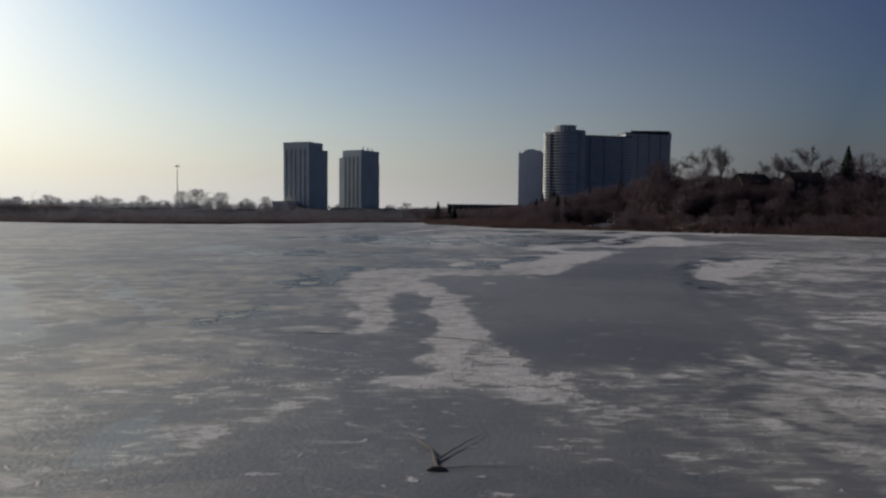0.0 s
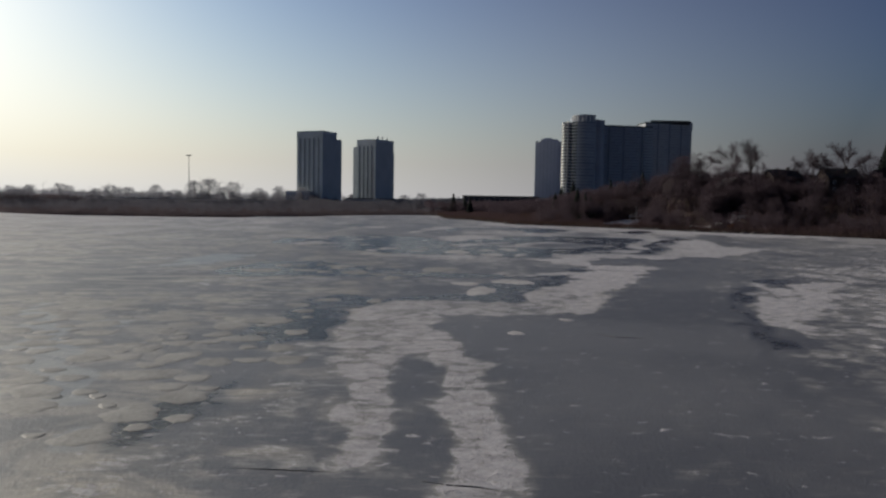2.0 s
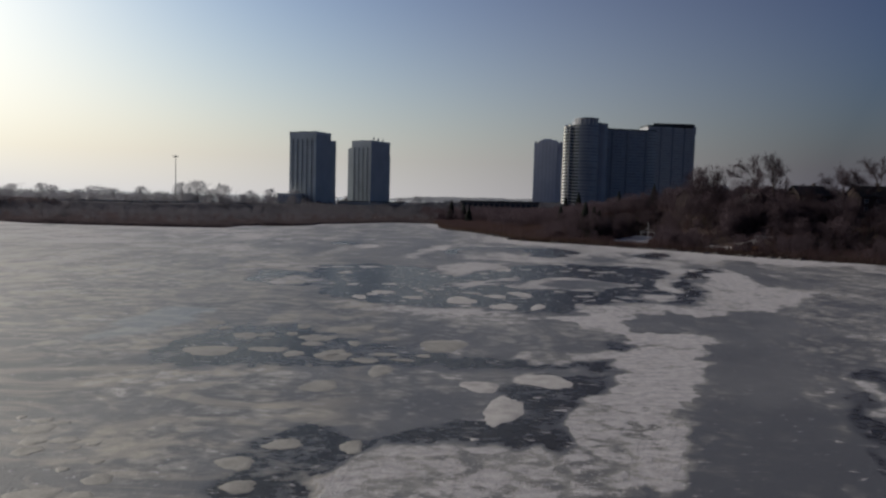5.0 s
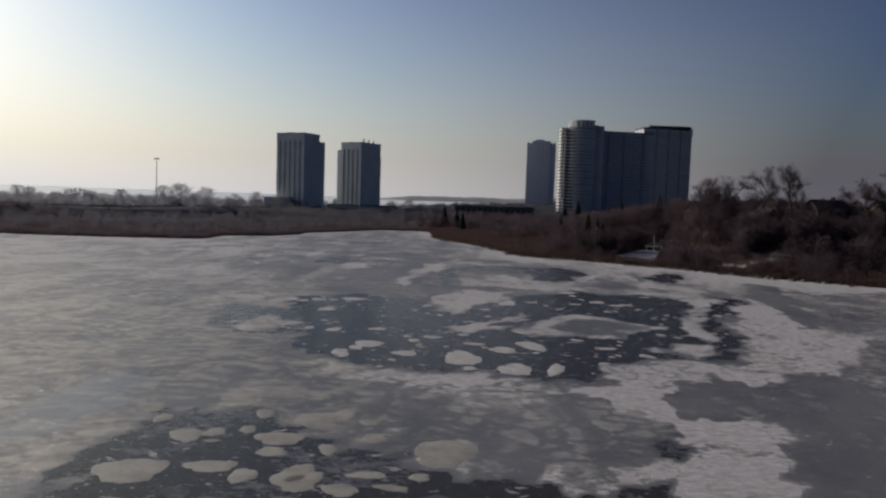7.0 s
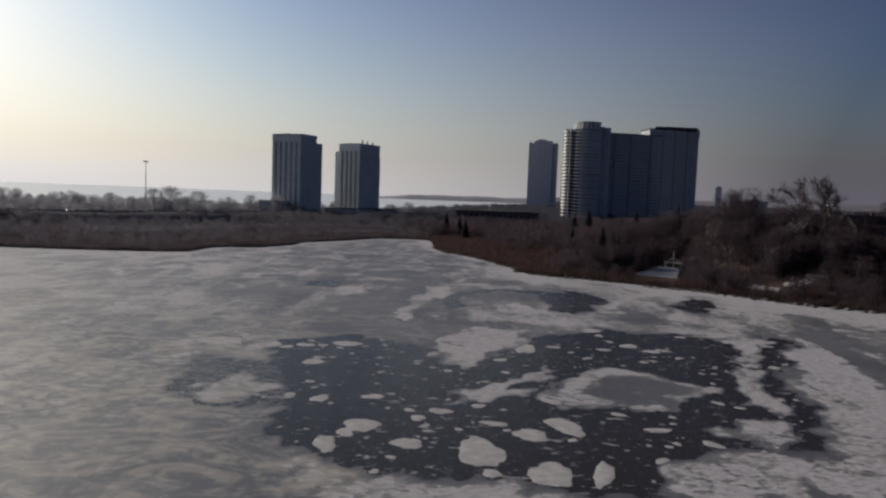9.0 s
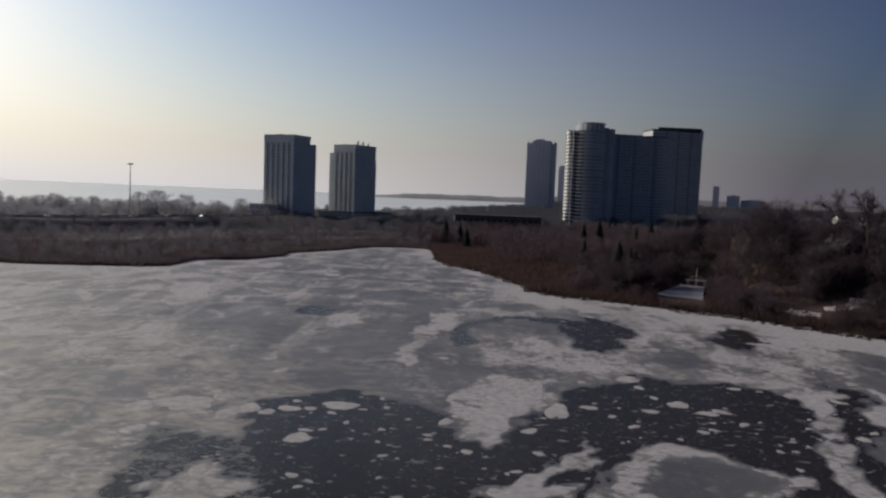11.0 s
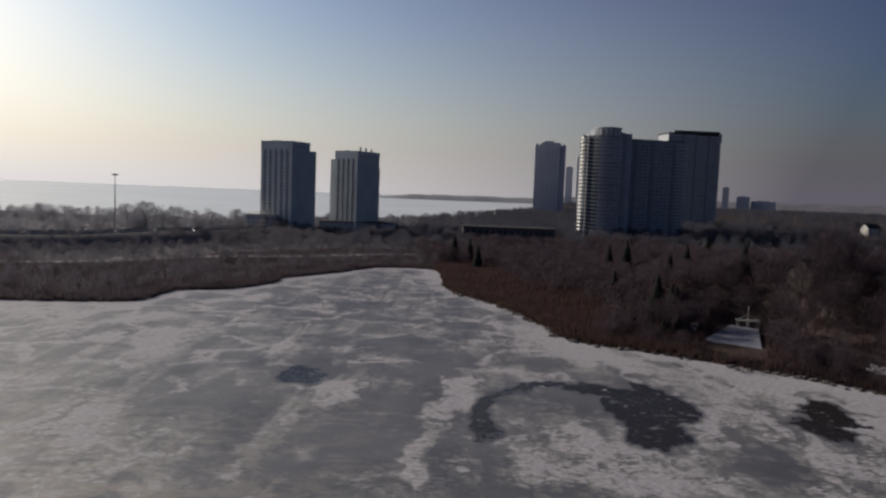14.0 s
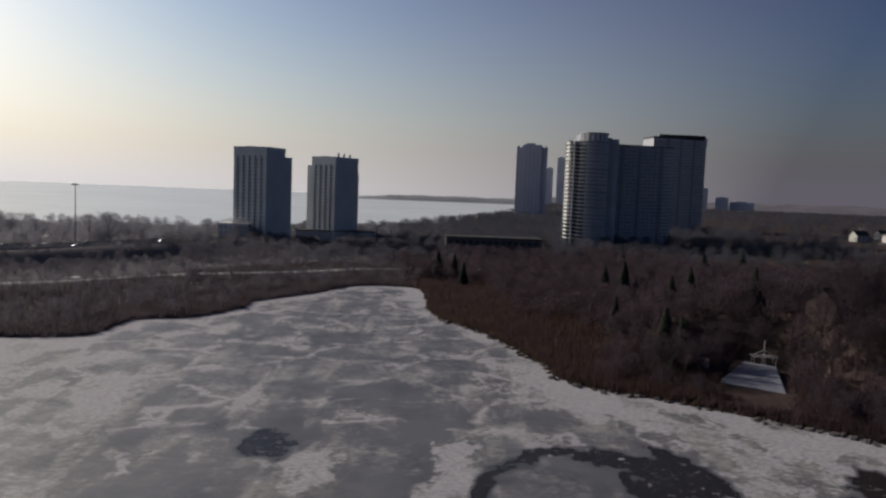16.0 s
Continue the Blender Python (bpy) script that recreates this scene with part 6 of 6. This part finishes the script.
FLOES += [(0, 158.9, 2.5, 4.6), (6.9, 153.1, 2.4, 3.1), (12.4, 153.6, 1, 3.7), (-17.3, 159.8, 1.2, 2.7), (-14, 166.7, 2, 2.6), (-8.2, 160.8, 1.7, 1.8), (6.3, 165.2, 2.1, 2.1), (11, 168.9, 1.9, 3.5), (-20.9, 177.3, 1.2, 1.6), (-25.5, 198.2, 1.7, 2), (-13.8, 179, 1.7, 1.1), (-4.5, 173.4, 1.5, 1.2), (2.2, 169, 1.8, 0.9), (22.5, 168.7, 1.6, 0.9), (11.7, 214.7, 1.3, 4.1), (-15.6, 163.8, 1, 1.5), (-7.3, 170.2, 1, 1.2)]
FLOES += [(-37.4, 208.2, 1.7, 1.8), (-34.9, 210.3, 1.4, 2.4), (-32.1, 208.7, 1.3, 1.2), (-29.2, 210.7, 1.7, 1.4), (-26.1, 211, 1, 0.9), (-21.9, 213.1, 2.5, 2.2), (-45, 211.7, 4.2, 3.8), (-50.7, 209.4, 2, 2.7), (-40.3, 215.2, 1.9, 1.5), (-35.3, 232.8, 1.1, 2.1), (27.7, 235.5, 1.9, 2.5), (31.9, 220.1, 1.8, 1.8), (10.3, 213.2, 1.2, 2.6), (16.7, 216.7, 1.4, 1), (26.2, 215.9, 1.3, 1.1), (35.1, 215.8, 1.6, 1.3), (28.2, 229.9, 0.8, 1.2)]
PANCAKES = [snow_pancake(60 + i) for i in range(9)]
SLABS = [snow_pancake(90 + i) for i in range(9)]
rng = np.random.default_rng(99)
cx, cy = rng.uniform(-34, 66, 9000), rng.uniform(48, 300, 9000)
dep = snow_depth(cx, cy, off_shore(cx, cy))
RAFT = np.array([(-73.9, 123.6), (-53.6, 119.2), (-27.7, 89.4), (-17.5, 70.4), (-12.4, 57.9), (-13.0, 50.6), (-12.2, 44.4), (-13.0, 41.3), (-16.4, 40.2)], float)
for x, y, r in zip(rng.uniform(-42, -8, 900), rng.uniform(24, 90, 900), rng.uniform(0.35, 1.5, 900)):
    if len(FLOES) < 190 and inside(np.array([x]), np.array([y]), RAFT)[0] and all((x - a) ** 2 + (y - b) ** 2 > (r * 1.15 + max(p, q) * 0.9) ** 2 for a, b, p, q in FLOES):
        FLOES.append((x, y, r * rng.uniform(1.0, 1.35), r))
spots, i_far = [(x, y, max(a, b)) for x, y, a, b in FLOES], 0
for x, y, s in zip(cx, cy, dep):
    if s < 0.14 and len(spots) < 300 and (y < 232 or i_far < 5):
        r = rng.choice([0.25, 0.3, 0.35, 0.45, 0.5, 0.6, 0.7, 0.95]) * (0.75 if y < 90 else 1.0)
        if all((x - a) ** 2 + (y - b) ** 2 > (r + q + 0.25) ** 2 for a, b, q in spots):
            spots.append((x, y, r))
            i_far += y >= 232
for i, (x, y, r) in enumerate(spots):
    ob = part("snow_patch", (SLABS if y < 142 and x < 0 else PANCAKES)[i % 9], ice)
    if i < len(FLOES):
        ob.matrix_basis = pose(x, y, 0.004, 0, 0, rng.uniform(-20, 20)) @ Matrix.Diagonal((FLOES[i][2], FLOES[i][3], 1, 1))
    else:
        ob.matrix_basis = pose(x, y, 0.004, 0, 0, rng.random() * 360) @ Matrix.Diagonal((r * rng.uniform(1.0, 1.7), r * rng.uniform(0.8, 1.1), 1, 1))

# hairline cracks refrozen in the ice
part("crack", Shape().tube([(10.4, 69.8, 0), (11.4, 69.1, 0), (12.2, 68.3, 0), (13.2, 68.2, 0), (14.4, 67.8, 0)], [0.01, 0.045, 0.045, 0.045, 0.01], 5), ice, mat=CRACK)
part("crack", Shape().tube([(-1.2, 39, 0), (-0.1, 38.7, 0), (0.8, 38.6, 0), (1.9, 38.2, 0)], [0.01, 0.045, 0.045, 0.01], 5), ice, mat=CRACK)
part("crack", Shape().tube([(-8.8, 39.9, 0), (-6.6, 39.8, 0), (-4.4, 39.7, 0)], [0.01, 0.045, 0.01], 5), ice, mat=CRACK)

# crumbs of crust and trodden snow on the nearer banks
cx, cy = rng.uniform(-28, 34, 26000), rng.uniform(14, 100, 26000)
dep = snow_depth(cx, cy, off_shore(cx, cy))
keep = dep > 0.52 + 0.2 * rng.random(len(dep)) * (np.sin(cx * 1.7) * np.sin(cy * 1.3) < 0.2)
cx, cy = cx[keep], cy[keep]
trail = np.linspace(0, 1, 46)
cx = np.concatenate([cx, -7.8 + 1.7 * trail + 0.18 * (-1) ** np.arange(46), -9.5 + 3.2 * trail + 0.18 * (-1) ** np.arange(46)])
cy = np.concatenate([cy, 58 + 18 * trail, 44 + 24 * trail])
for x0, y0, x1, y1 in ((-13, 33.5, -2, 30), (-1, 32.2, 6, 30.4), (0, 29.4, 7, 28.2), (-12, 30, -5, 27.5), (-10, 37.5, -3, 33.5)):
    cx = np.concatenate([cx, x0 + (x1 - x0) * trail + rng.normal(0, 0.05, 46)])
    cy = np.concatenate([cy, y0 + (y1 - y0) * trail + 0.14 * (-1) ** np.arange(46) + rng.normal(0, 0.05, 46)])
m = len(cx)
wide, high, ang = rng.uniform(0.04, 0.12, m), rng.uniform(0.015, 0.055, m), rng.uniform(0, 6.28, m)
ring = [np.stack([cx + np.cos(ang + k * 1.571) * wide * (1.5 if k % 2 else 0.9), cy + np.sin(ang + k * 1.571) * wide * (1.5 if k % 2 else 0.9), np.full(m, 0.0)], 1) for k in range(4)]
v = np.stack(ring + [np.stack([cx, cy, high], 1)], 1).reshape(-1, 3)
base = (np.arange(m) * 5)[:, None]
f = np.concatenate([base + np.array([k, (k + 1) % 4, 4]) for k in range(4)])
tagged(new("snow_crumbs", array_mesh("snow_crumbs", v, f, SNOW)), "crumbled snow crust and trodden snow on the ice", "snow", kind="stuff")
